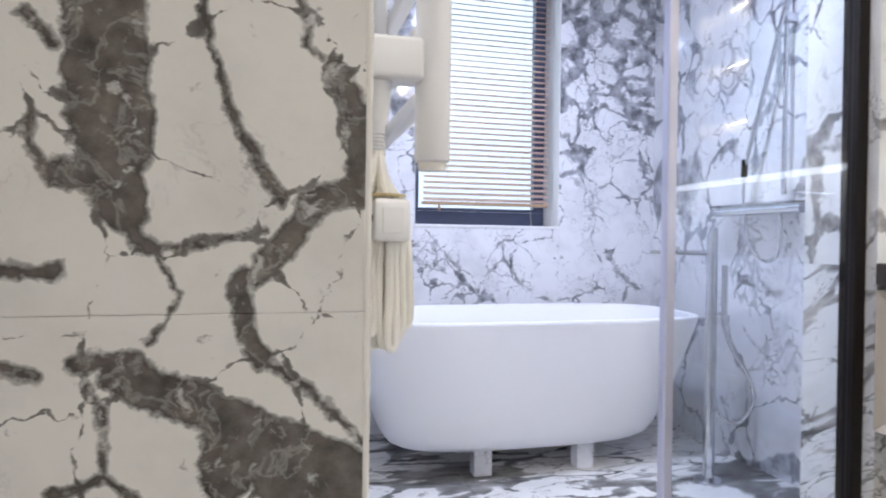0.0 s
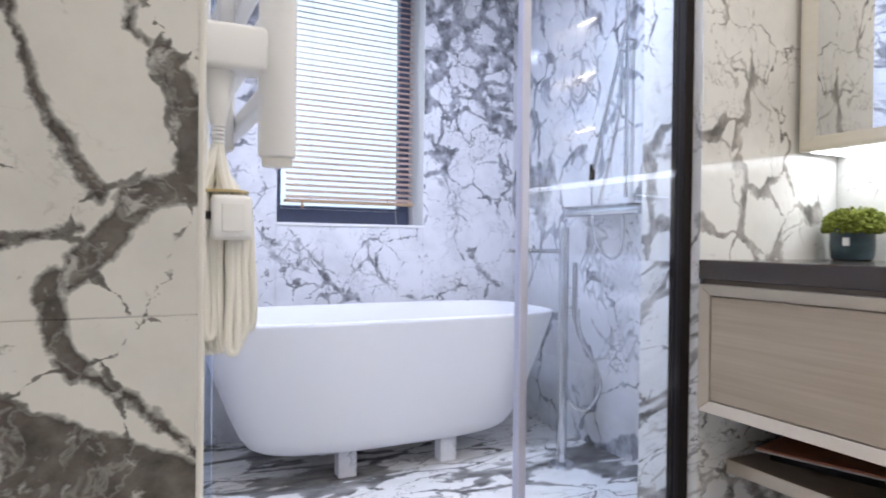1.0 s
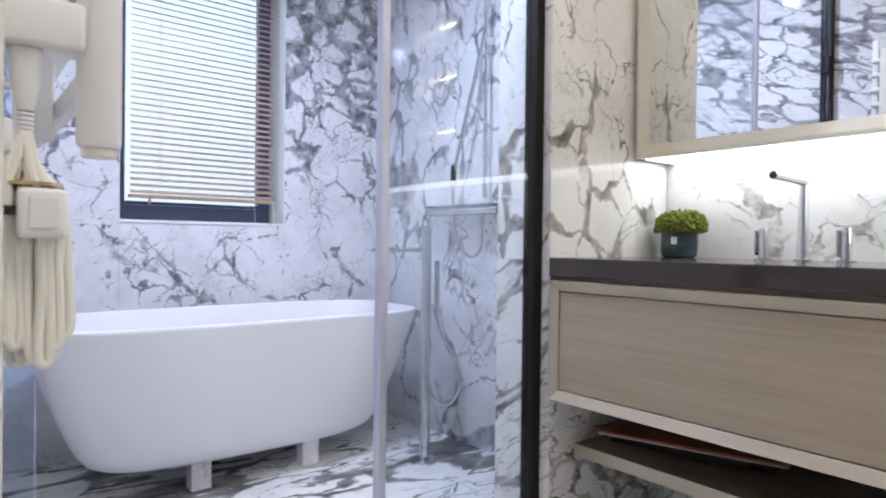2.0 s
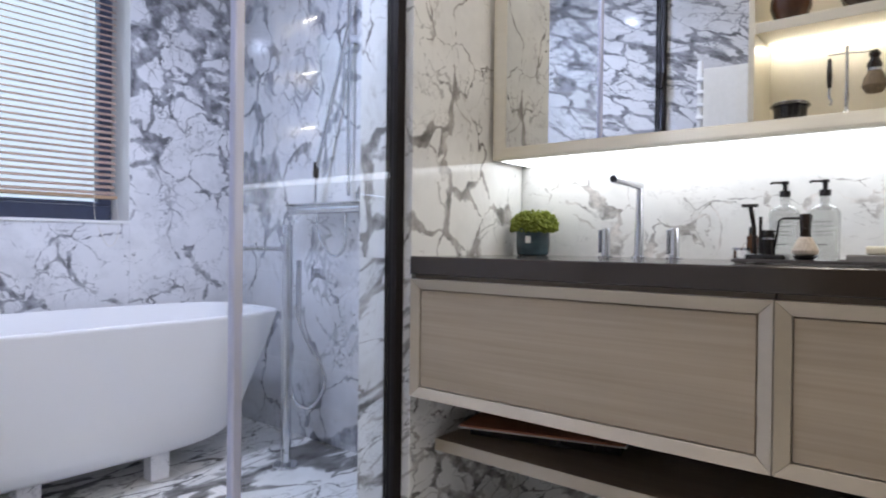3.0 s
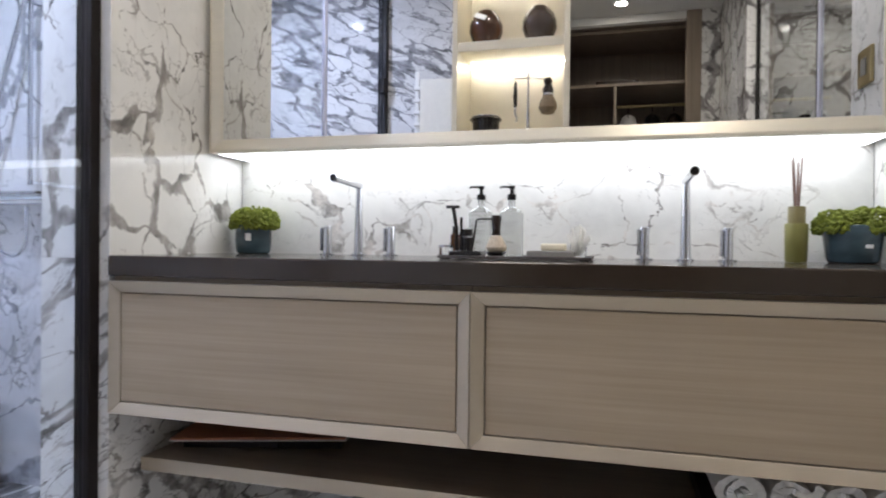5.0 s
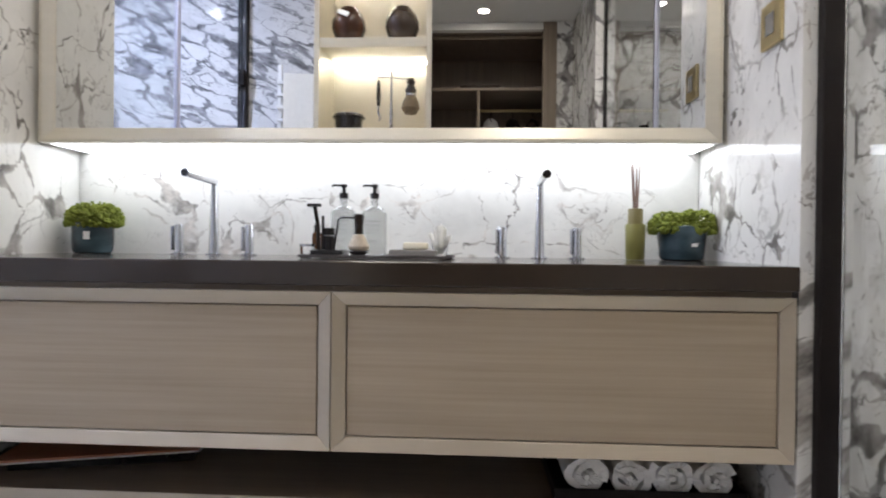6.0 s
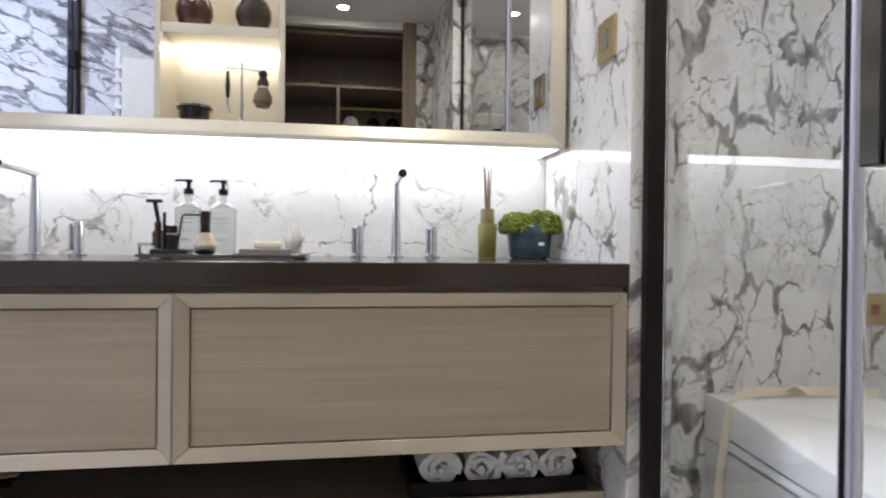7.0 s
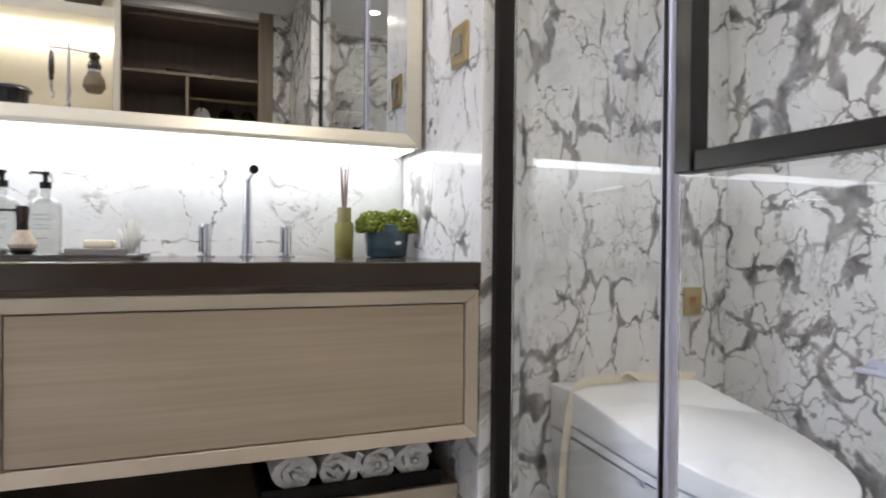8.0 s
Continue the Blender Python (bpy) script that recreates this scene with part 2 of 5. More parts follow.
def grained(name, light, darkc, axis="y", rough=0.45, scale=9.0):
    """Straight-grained veneer; the grain runs along the axis."""
    m, nt, bs = material(name)
    s = {"y": (60, 2.2, 110), "x": (2.2, 60, 110), "z": (60, 110, 2.2)}[axis]
    v = coords(nt, (0, 0, 0), s)
    n = noise_tex(nt, v, 1.0, 6, 0.65)
    n2 = noise_tex(nt, v, 0.22, 4, 0.6)
    k = maths(nt, "MULTIPLY_ADD", n.outputs["Fac"], 0.6, maths(nt, "MULTIPLY", n2.outputs["Fac"], 0.4))
    col = mixrgb(nt, darkc, light, ramp(nt, k, [(0.34, 0.0), (0.62, 1.0)]))
    nt.links.new(col, bs.inputs["Base Color"])
    nt.links.new(maths(nt, "MULTIPLY_ADD", n.outputs["Fac"], 0.15, rough - 0.07), bs.inputs["Roughness"])
    bump(nt, bs, n.outputs["Fac"], 0.12, 0.0006)
    return m


# main veins of each slab: width, then the bends along the wall and up it
VEINS_NICHE = (
    (0.012, (1.382, 1.576), (1.367, 1.501)),
    (0.022, (1.367, 1.501), (1.358, 1.452)),
    (0.004, (1.358, 1.452), (1.364, 1.387), (1.385, 1.366)),
    (0.011, (1.385, 1.366), (1.435, 1.357), (1.466, 1.32)),
    (0.008, (1.466, 1.32), (1.496, 1.288), (1.531, 1.266)),
    (0.005, (1.531, 1.266), (1.524, 1.215), (1.555, 1.19), (1.545, 1.108), (1.514, 1.038)),
    (0.012, (1.462, 1.286), (1.447, 1.235), (1.396, 1.169)),
    (0.028, (1.244, 1.222), (1.249, 1.174), (1.283, 1.145)),
    (0.01, (1.283, 1.172), (1.348, 1.169), (1.384, 1.158)),
    (0.006, (1.384, 1.158), (1.389, 1.109)),
    (0.012, (1.385, 1.077), (1.41, 1.016), (1.431, 1.004)),
    (0.006, (1.431, 1.004), (1.442, 0.937), (1.516, 0.889)),
    (0.004, (1.549, 0.88), (1.615, 0.932), (1.723, 0.976)),
    (0.022, (1.247, 1.035), (1.251, 0.991)),
    (0.004, (1.276, 1.54), (1.32, 1.495), (1.355, 1.497)),
)
VEINS_SOUTHPART = (
    (0.014, (1.636, 1.445), (1.604, 1.384), (1.57, 1.324), (1.456, 1.314)),
    (0.008, (1.456, 1.314), (1.298, 1.32), (1.238, 1.338)),
    (0.007, (1.389, 1.3), (1.38, 1.208)),
    (0.014, (1.373, 1.2), (1.36, 1.159), (1.431, 1.135)),
    (0.022, (1.44, 1.085), (1.485, 1.024)),
    (0.009, (1.399, 1.081), (1.395, 1.035), (1.374, 0.969), (1.404, 0.887)),
    (0.005, (1.604, 1.059), (1.581, 0.984), (1.559, 0.94), (1.519, 0.897)),
    (0.006, (1.655, 1.048), (1.689, 0.957), (1.711, 0.887)),
    (0.016, (1.596, 1.543), (1.606, 1.458)),
    (0.026, (1.49, 1.505), (1.472, 1.362)),
    (0.006, (1.332, 1.261), (1.305, 1.156)),
)
VEINS_BACK = (
    (0.003, (1.139, 1.08), (1.054, 1.048)),
    (0.012, (1.011, 1.04), (0.944, 1.019), (0.91, 0.996), (0.86, 0.972)),
    (0.008, (0.994, 0.999), (0.935, 0.966), (0.91, 0.954)),
    (0.03, (0.851, 0.948), (0.826, 0.91), (0.834, 0.886)),
    (0.016, (0.826, 0.918), (0.789, 0.948)),
    (0.01, (0.759, 0.952), (0.75, 0.87)),
    (0.006, (0.644, 1.034), (0.619, 1.002), (0.578, 1.026), (0.512, 1.025)),
    (0.006, (0.619, 1.002), (0.627, 0.953), (0.593, 0.905)),
    (0.007, (0.578, 1.026), (0.545, 0.962), (0.557, 0.889)),
    (0.004, (0.529, 1.034), (0.415, 1.043), (0.349, 1.012), (0.325, 1.036)),
)
VEINS_BACK_RIGHT = (
    (0.004, (0.285, 1.044), (0.245, 1.023)),
    (0.02, (0.24, 1.02), (0.185, 1.024)),
    (0.018, (0.227, 1.012), (0.209, 0.981), (0.192, 1.011)),
    (0.004, (0.185, 1.024), (0.093, 1.053), (0.054, 1.098)),
    (0.003, (-0.057, 1.073), (-0.144, 1.062)),
    (0.01, (-0.198, 1.105), (-0.222, 1.055), (-0.254, 1.061), (-0.316, 1.048)),
    (0.014, (-0.199, 1.023), (-0.231, 0.989), (-0.262, 0.967), (-0.313, 0.993)),
    (0.01, (-0.262, 1.039), (-0.288, 1.005)),
    (0.003, (-0.423, 1.119), (-0.477, 1.111), (-0.53, 1.127), (-0.583, 1.166)),
    (0.005, (-0.424, 1.08), (-0.47, 1.049), (-0.44, 1.025)),
    (0.006, (-0.433, 0.931), (-0.456, 0.963)),
    (0.005, (-0.302, 0.914), (-0.326, 0.891), (-0.395, 0.876)),
)
VEINS_TOILET = (
    (0.016, (-1.019, 0.596), (-1.057, 0.648), (-1.075, 0.734), (-1.087, 0.78)),
    (0.012, (-0.941, 0.531), (-0.972, 0.607)),
    (0.022, (-1.071, 1.057), (-1.092, 0.966), (-1.085, 0.883)),
    (0.007, (-1.105, 0.7), (-1.176, 0.718), (-1.259, 0.669), (-1.345, 0.692)),
    (0.016, (-1.485, 1.001), (-1.521, 0.921), (-1.58, 0.909)),
    (0.013, (-1.586, 0.995), (-1.606, 0.683), (-1.649, 0.422)),
    (0.01, (-1.209, 1.286), (-1.272, 1.262), (-1.332, 1.212)),
    (0.008, (-1.122, 1.354), (-1.178, 1.297), (-1.098, 1.277)),
    (0.008, (-1.269, 1.434), (-1.35, 1.504)),
    (0.014, (-0.9, 0.41), (-0.952, 0.275)),
    (0.009, (-1.035, 0.866), (-1.036, 0.801), (-0.989, 0.703)),
)
VEINS_SOUTH = (
    (0.03, (1.356, 1.553), (1.31, 1.396), (1.39, 1.342)),
    (0.022, (1.595, 1.413), (1.507, 1.315), (1.416, 1.256)),
    (0.05, (1.222, 1.479), (1.268, 1.355)),
    (0.016, (1.499, 0.8), (1.391, 0.823), (1.417, 0.705), (1.379, 0.643)),
    (0.022, (1.379, 0.66), (1.29, 0.624), (1.241, 0.587)),
    (0.018, (1.453, 0.479), (1.375, 0.381), (1.338, 0.343)),
    (0.022, (1.272, 0.503), (1.207, 0.45), (1.147, 0.437)),
    (0.012, (1.422, 1.006), (1.383, 0.906), (1.295, 0.914), (1.214, 0.937)),
    (0.014, (1.216, 1.042), (1.184, 0.967), (1.213, 0.877)),
    (0.01, (1.54, 0.691), (1.475, 0.56), (1.453, 0.479)),
    (0.02, (1.15, 0.603), (1.111, 0.625)),
)
VEINS_WINDOW = (
    (0.03, (0.536, 0.936), (0.582, 0.884), (0.622, 0.897)),
    (0.045, (0.582, 0.831), (0.677, 0.804), (0.746, 0.769)),
    (0.022, (0.675, 0.951), (0.759, 0.845), (0.821, 0.785), (0.862, 0.675)),
    (0.022, (1.051, 0.902), (1.052, 0.832), (0.993, 0.768)),
    (0.03, (1.052, 0.832), (1.106, 0.762), (1.137, 0.705), (1.198, 0.671)),
    (0.04, (1.404, 1.239), (1.492, 1.185)),
    (0.012, (1.48, 1.345), (1.448, 1.256), (1.528, 1.157), (1.544, 1.01), (1.518, 0.936), (1.58, 0.819)),
    (0.036, (1.63, 0.834), (1.681, 0.759), (1.751, 0.699), (1.828, 0.667)),
    (0.03, (1.737, 0.729), (1.718, 0.609)),
    (0.012, (0.845, 0.681), (0.863, 0.599)),
    (0.01, (0.903, 0.612), (1.018, 0.673), (1.137, 0.691)),
    (0.02, (1.23, 0.633), (1.355, 0.613), (1.451, 0.638), (1.582, 0.686)),
)
VEINS_EAST = (
    (0.045, (2.775, 1.216), (2.661, 1.275)),
    (0.018, (2.417, 1.331), (2.319, 1.249), (2.237, 1.244)),
    (0.014, (2.323, 0.923), (2.391, 0.795), (2.275, 0.774), (2.312, 0.672)),
    (0.014, (2.238, 0.775), (2.147, 0.73), (2.229, 0.652)),
    (0.022, (2.311, 0.572), (2.253, 0.502), (2.161, 0.456), (2.057, 0.524)),
    (0.024, (2.347, 0.417), (2.27, 0.375), (2.154, 0.418)),
    (0.04, (2.423, 0.23), (2.342, 0.063)),
    (0.016, (2.27, 0.375), (2.287, 0.173), (2.221, 0.01)),
    (0.04, (2.221, 0.005), (2.085, 0.012), (2.034, 0.093)),
    (0.05, (2.133, 0.493), (2.056, 0.486)),
    (0.02, (2.739, 1.897), (2.607, 1.795), (2.692, 1.647)),
    (0.03, (2.875, 1.865), (2.827, 1.692)),
)
COOL = (0.80, 0.80, 0.82)
VEINS_SLAB = (
    (0.0414, (-0.093, 1.035), (-0.088, 0.989), (-0.087, 0.952)),
    (0.0288, (-0.087, 0.946), (-0.081, 0.924)),
    (0.0094, (-0.078, 0.917), (-0.067, 0.9)),
    (0.0151, (-0.113, 0.94), (-0.091, 0.932)),
    (0.004, (-0.13, 1.025), (-0.115, 1.007)),
    (0.0047, (-0.124, 0.972), (-0.129, 0.955), (-0.12, 0.943), (-0.102, 0.944)),
    (0.0025, (-0.067, 0.9), (-0.035, 0.901), (-0.026, 0.906), (-0.004, 0.912)),
    (0.0036, (-0.041, 1.041), (-0.036, 1.012), (-0.028, 0.981), (-0.019, 0.96)),
    (0.0054, (-0.019, 0.96), (-0.011, 0.949), (0.004, 0.93)),
    (0.0025, (0.017, 1.047), (0.021, 1.021), (0.029, 1.013)),
    (0.0151, (0.037, 1.005), (0.048, 0.982), (0.052, 0.935)),
    (0.0166, (0.045, 0.936), (0.022, 0.927)),
    (0.0151, (0.022, 0.925), (0.01, 0.903), (-0.001, 0.893)),
)
VEINS_SLAB_LOW = (
    (0.0115, (-0.001, 0.89), (-0.015, 0.88), (-0.016, 0.861), (-0.006, 0.837)),
    (0.0029, (-0.003, 0.834), (0.026, 0.812), (0.053, 0.78)),
    (0.006, (-0.14, 0.89), (-0.113, 0.887)),
    (0.0018, (-0.062, 0.899), (-0.05, 0.874), (-0.056, 0.858), (-0.066, 0.846)),
    (0.006, (-0.139, 0.833), (-0.123, 0.832)),
    (0.0079, (-0.104, 0.837), (-0.07, 0.836)),
    (0.0238, (-0.08, 0.83), (-0.047, 0.814), (-0.025, 0.799)),
    (0.0306, (-0.025, 0.799), (-0.025, 0.766)),
    (0.0306, (-0.019, 0.795), (0.013, 0.779), (0.04, 0.764)),
    (0.0324, (0.007, 0.763), (0.054, 0.745)),
    (0.0029, (-0.099, 0.825), (-0.09, 0.812), (-0.089, 0.777)),
    (0.0047, (-0.112, 0.764), (-0.089, 0.774), (-0.073, 0.759)),
)
M_SLAB = bold_marble("marble_bold_slab", VEINS_SLAB + VEINS_SLAB_LOW)
M_TUBWALL = marble("marble_breccia", 6.2, (3.1, 1.7, 0.6), (1, 1, 1.1), 0.9, 0.515, 0.8, COOL, (0.22, 0.22, 0.235), 0.06, (0, 0.5, 0), 0.11)
M_WEST = marble("marble_streaked_west", 8.0, (6.1, 0.7, 3.6), (1, 0.55, 1.5), 0.55, 0.470, 0.95, COOL, (0.20, 0.20, 0.215), 0.05, climb=0.05, tilt=-0.45)
M_WINDOW = marble("marble_window_wall", 7.0, (3.1, 1.7, 0.6), (1, 1, 1.05), 0.75, 0.530, 0.85, COOL, (0.20, 0.20, 0.215), 0.08, (0, 0.5, 0), 0.24, "x", VEINS_WINDOW)
M_EAST = marble("marble_breccia_east", 4.6, (7.3, 2.2, 1.4), (1, 1, 0.75), 0.65, 0.505, 0.85, COOL, (0.23, 0.235, 0.26), 0.03, (0.4, 0, 0), 0.08, "y", VEINS_EAST, 1.0)
M_EAST.node_tree.nodes["Principled BSDF"].inputs["Coat Weight"].default_value = 1.0
M_EAST.node_tree.nodes["Principled BSDF"].inputs["Coat IOR"].default_value = 1.6
M_NICHE = marble("marble_quiet", 5.2, (1.3, 5.2, 4.1), (1, 1, 0.8), 0.48, 0.570, 0.75, rough=0.10, rot=(0.5, 0.3, 0), along="x", veins=VEINS_NICHE)
M_NICHESOUTH = marble("marble_quiet_south", 5.2, (4.3, 2.2, 1.1), (1, 1, 0.8), 0.48, 0.57, 0.75, rough=0.10, rot=(0.5, 0.3, 0), along="x", veins=VEINS_SOUTHPART)
M_STREAK = marble("marble_streaked", 6.0, (4.4, 1.2, 7.3), (1, 0.50, 1.7), 0.9, 0.465, 0.9, rough=0.12, tilt=0.6)
M_VEINED = marble("marble_toilet_wall", 6.2, (8.4, 3.2, 1.3), (1, 1.5, 0.9), 0.52, 0.510, 0.9, (0.80, 0.79, 0.77), (0.18, 0.17, 0.165), 0.08, (-0.5, 0.2, 0), 0.05, "y", VEINS_TOILET)
# backsplash vein grey is lightened to paint in the strip light's glare
M_BACK = marble("marble_backsplash", 5.6, (2.9, 6.4, 3.3), (1, 0.85, 1.0), 0.5, 0.660, 0.55, grey=(0.33, 0.31, 0.29), rough=0.12, rot=(0.9, 0.2, 0), along="y", veins=VEINS_BACK + VEINS_BACK_RIGHT)
M_SOUTH = marble("marble_breccia_south", 6.0, (5.5, 8.1, 2.7), (1, 1, 0.85), 0.42, 0.460, 0.95, (0.80, 0.79, 0.77), (0.17, 0.16, 0.16), 0.08, (0.3, 0.4, 0), 0.05, "x", VEINS_SOUTH)
M_FLOOR = marble("marble_floor", 4.2, (2.4, 3.3, 9.1), (0.6, 1.5, 1), 0.85, 0.485, 0.9, grey=(0.13, 0.125, 0.12), rough=0.07, rot=(0, 0, 0.5))
M_EDGE = plain("pale_marble_edge", (0.78, 0.76, 0.71), 0.2, vary=0.05, scale=14)
M_CEIL = plain("ceiling_paint", (0.78, 0.77, 0.75), 0.8, vary=0.02)
M_GROUT = plain("joint_filler", (0.55, 0.54, 0.52), 0.8)
M_BLACK = plain("black_anodised_metal", (0.010, 0.007, 0.006), 0.5, 0.0, 0.15, 60, spec=0.18)
M_CHROME = plain("polished_chrome", (0.66, 0.67, 0.70), 0.09, 1.0, 0.03)
M_STEEL = plain("satin_anodised_profile", (0.68, 0.68, 0.80), 0.42, 0.6, 0.05, 80, (1, 1, 0.05))
M_GLASS = glass("clear_glass")
M_GLASSBLUE = glass("blue_edge_glass", (0.74, 0.84, 1.0))
M_MIRROR = plain("mirror_silver", (0.79, 0.80, 0.79), 0.0, 1.0, 0.0)
M_MIRROR.node_tree.nodes["Principled BSDF"].inputs["Roughness"].default_value = 0.0
for _l in list(M_MIRROR.node_tree.nodes["Principled BSDF"].inputs["Roughness"].links):
    M_MIRROR.node_tree.links.remove(_l)
M_TUB = plain("matte_white_acrylic", (0.84, 0.84, 0.85), 0.42, vary=0.004, scale=140, spec=0.4)
M_CERAMIC = plain("white_glazed_ceramic", (0.84, 0.84, 0.83), 0.14, vary=0.004, scale=140)
M_VENEER = grained("greige_veneer", (0.390, 0.310, 0.218), (0.302, 0.236, 0.160), "y")
M_CHAMP = plain("champagne_lacquer_frame", (0.51, 0.435, 0.33), 0.30, 0.45, 0.06, 50, (1, 0.1, 1))
M_FRAMEGLD = plain("champagne_metal_frame", (0.64, 0.595, 0.485), 0.34, 0.40, 0.06, 60, (1, 0.1, 1))
M_STONE = marble("dark_grey_stone", 2.2, (9, 4, 2), (1, 1, 1), 0.22, 0.66, 0.12, (0.040, 0.029, 0.021), (0.15, 0.13, 0.11), 0.13)
M_DARKWOOD = grained("dark_walnut", (0.26, 0.20, 0.16), (0.17, 0.13, 0.10), "z", 0.4)
M_WOODJAMB = grained("taupe_wood", (0.30, 0.24, 0.18), (0.20, 0.155, 0.115), "z", 0.4)
M_SHELFWOOD = grained("shelf_veneer", (0.27, 0.21, 0.15), (0.18, 0.138, 0.098), "y")
M_WINFRAME = plain("slate_window_frame", (0.10, 0.125, 0.22), 0.4, 0.1, 0.1, 40)
M_SLAT = plain("brown_blind_slat", (0.47, 0.34, 0.28), 0.42, vary=0.12, scale=25, stretch=(0.1, 1, 1))
M_RAIL = grained("oak_bottom_rail", (0.50, 0.34, 0.22), (0.38, 0.25, 0.15), "x")
M_CORD = plain("pale_cord", (0.75, 0.72, 0.66), 0.7)
M_WHITEPL = plain("white_plastic", (0.86, 0.86, 0.86), 0.35, vary=0.01)
M_CABLE = plain("cream_cable_rubber", (0.82, 0.80, 0.74), 0.5, vary=0.04)
M_BRASS = plain("satin_brass", (0.62, 0.50, 0.27), 0.3, 1.0, 0.08)
M_LED = glow("led_strip", (0.90, 0.935, 1.0), 5.7)
M_LEDWARM = glow("niche_led", (1.0, 0.95, 0.86), 27.0)
M_DOWN = glow("downlight_lens", (1.0, 0.92, 0.80), 30.0)
M_NICHEBACK = plain("champagne_niche_panel", (0.70, 0.65, 0.54), 0.45, 0.05, 0.03, 60)
M_BLACKGLOSS = plain("black_lacquer", (0.015, 0.013, 0.013), 0.18, vary=0.2)
M_TOWEL = plain("white_terry", (0.80, 0.79, 0.76), 0.95, vary=0.06, scale=260, relief=0.8)
M_LEATHER = plain("tan_leather", (0.34, 0.13, 0.06), 0.5, vary=0.2, scale=60, relief=0.2)
M_STRAP = plain("cream_webbing", (0.80, 0.72, 0.57), 0.7, vary=0.1, scale=120, relief=0.4)

# ---- mesh helpers ----


def mesh_of(name, bm, mat, smooth=False):
    me = bpy.data.meshes.new(name)
    bmesh.ops.recalc_face_normals(bm, faces=bm.faces)
    bm.to_mesh(me)
    bm.free()
    if smooth:
        for p in me.polygons:
            p.use_smooth = True
        me.set_sharp_from_angle(angle=radians(38))
    if mat:
        me.materials.append(mat)
    return me


def part(name, bm, mat, parent=None, label="", smooth=False):
    ob = new(name, mesh_of(name, bm, mat, smooth))
    if parent is not None:
        ob.parent = parent
    if label:
        ob["label"] = label
    return ob


def thing(name, label, category, at=(0, 0, 0), group="", kind=""):
    ob = new(name)
    ob.empty_display_size = 0.05
    ob.location = at
    return tagged(ob, label, category, group, kind)


def box(x0, y0, z0, x1, y1, z1, bevel=0.0, seg=2):
    bm = bmesh.new()
    bmesh.ops.create_cube(bm, size=1)
    for v in bm.verts:
        v.co = Vector((x0 + (v.co.x + 0.5) * (x1 - x0), y0 + (v.co.y + 0.5) * (y1 - y0), z0 + (v.co.z + 0.5) * (z1 - z0)))
    if bevel:
        bmesh.ops.bevel(bm, geom=bm.edges[:], offset=bevel, segments=seg, profile=0.5, affect="EDGES")
    return bm


def lathe(profile, n=32, center=(0, 0, 0)):
    """A turned form from (radius, height) pairs."""
    bm = bmesh.new()
    rings = []
    for r, z in profile:
        if r < 1e-5:
            rings.append([bm.verts.new((center[0], center[1], center[2] + z))])
        else:
            rings.append([bm.verts.new((center[0] + r * math.cos(2 * math.pi * i / n), center[1] + r * math.sin(2 * math.pi * i / n), center[2] + z)) for i in range(n)])
    for a, b in zip(rings, rings[1:]):
        for i in range(n):
            j = (i + 1) % n
            q = [a[i % len(a)], a[j % len(a)], b[j % len(b)], b[i % len(b)]]
            u = []
            for w in q:
                if w not in u:
                    u.append(w)
            if len(u) > 2:
                bm.faces.new(u)
    for r in (rings[0], rings[-1]):
        if len(r) > 2:
            bm.faces.new(r)
    return bm


def tube(points, radius, n=10, close=False, flat=None):
    """A round (or flat) section swept along the points."""
    bm = bmesh.new()
    pts = [Vector(p) for p in points]
    rings = []
    side = None
    for i, p in enumerate(pts):
        d = (pts[min(i + 1, len(pts) - 1)] - pts[max(i - 1, 0)]).normalized()
        if side is None:
            side = d.cross(Vector((0, 0, 1)))
            if side.length < 0.05:
                side = d.cross(Vector((0, 1, 0)))
        side = (side - d * side.dot(d)).normalized()
        w = side.cross(d).normalized()
        rx, ry = (radius, radius) if flat is None else (radius, flat)
        rings.append([bm.verts.new(p + side * rx * math.cos(2 * math.pi * k / n) + w * ry * math.sin(2 * math.pi * k / n)) for k in range(n)])
    for a, b in zip(rings, rings[1:]):
        for k in range(n):
            bm.faces.new((a[k], a[(k + 1) % n], b[(k + 1) % n], b[k]))
    bm.faces.new(rings[0])
    bm.faces.new(rings[-1])
    return bm


def spline(points, steps=8):
    pts = [Vector(p) for p in points]
    out = []
    for i in range(len(pts) - 1):
        p0, p1, p2, p3 = pts[max(i - 1, 0)], pts[i], pts[i + 1], pts[min(i + 2, len(pts) - 1)]
        for s in range(steps):
            t = s / steps
            out.append(0.5 * ((2 * p1) + (p2 - p0) * t + (2 * p0 - 5 * p1 + 4 * p2 - p3) * t * t + (3 * p1 - p0 - 3 * p2 + p3) * t ** 3))
    out.append(pts[-1])
    return out


# ---- the rooms ----
JOINT = 0.862
TOP = 2.40


def setting(name, label, category):
    return thing(name, label, category, kind="structure")


def slabs(wall, mat, x0, y0, x1, y1, z0=0.0, z1=TOP, joints=(JOINT, 1.72), name="slab"):
    """A stretch of marble cladding, cut at the horizontal joints."""
    cuts = [z0, *[j for j in joints if z0 < j < z1], z1]
    for a, b in zip(cuts, cuts[1:]):
        part(name, box(x0, y0, a + 0.0001, x1, y1, b - 0.0001, 0.0005, 1), mat, wall)


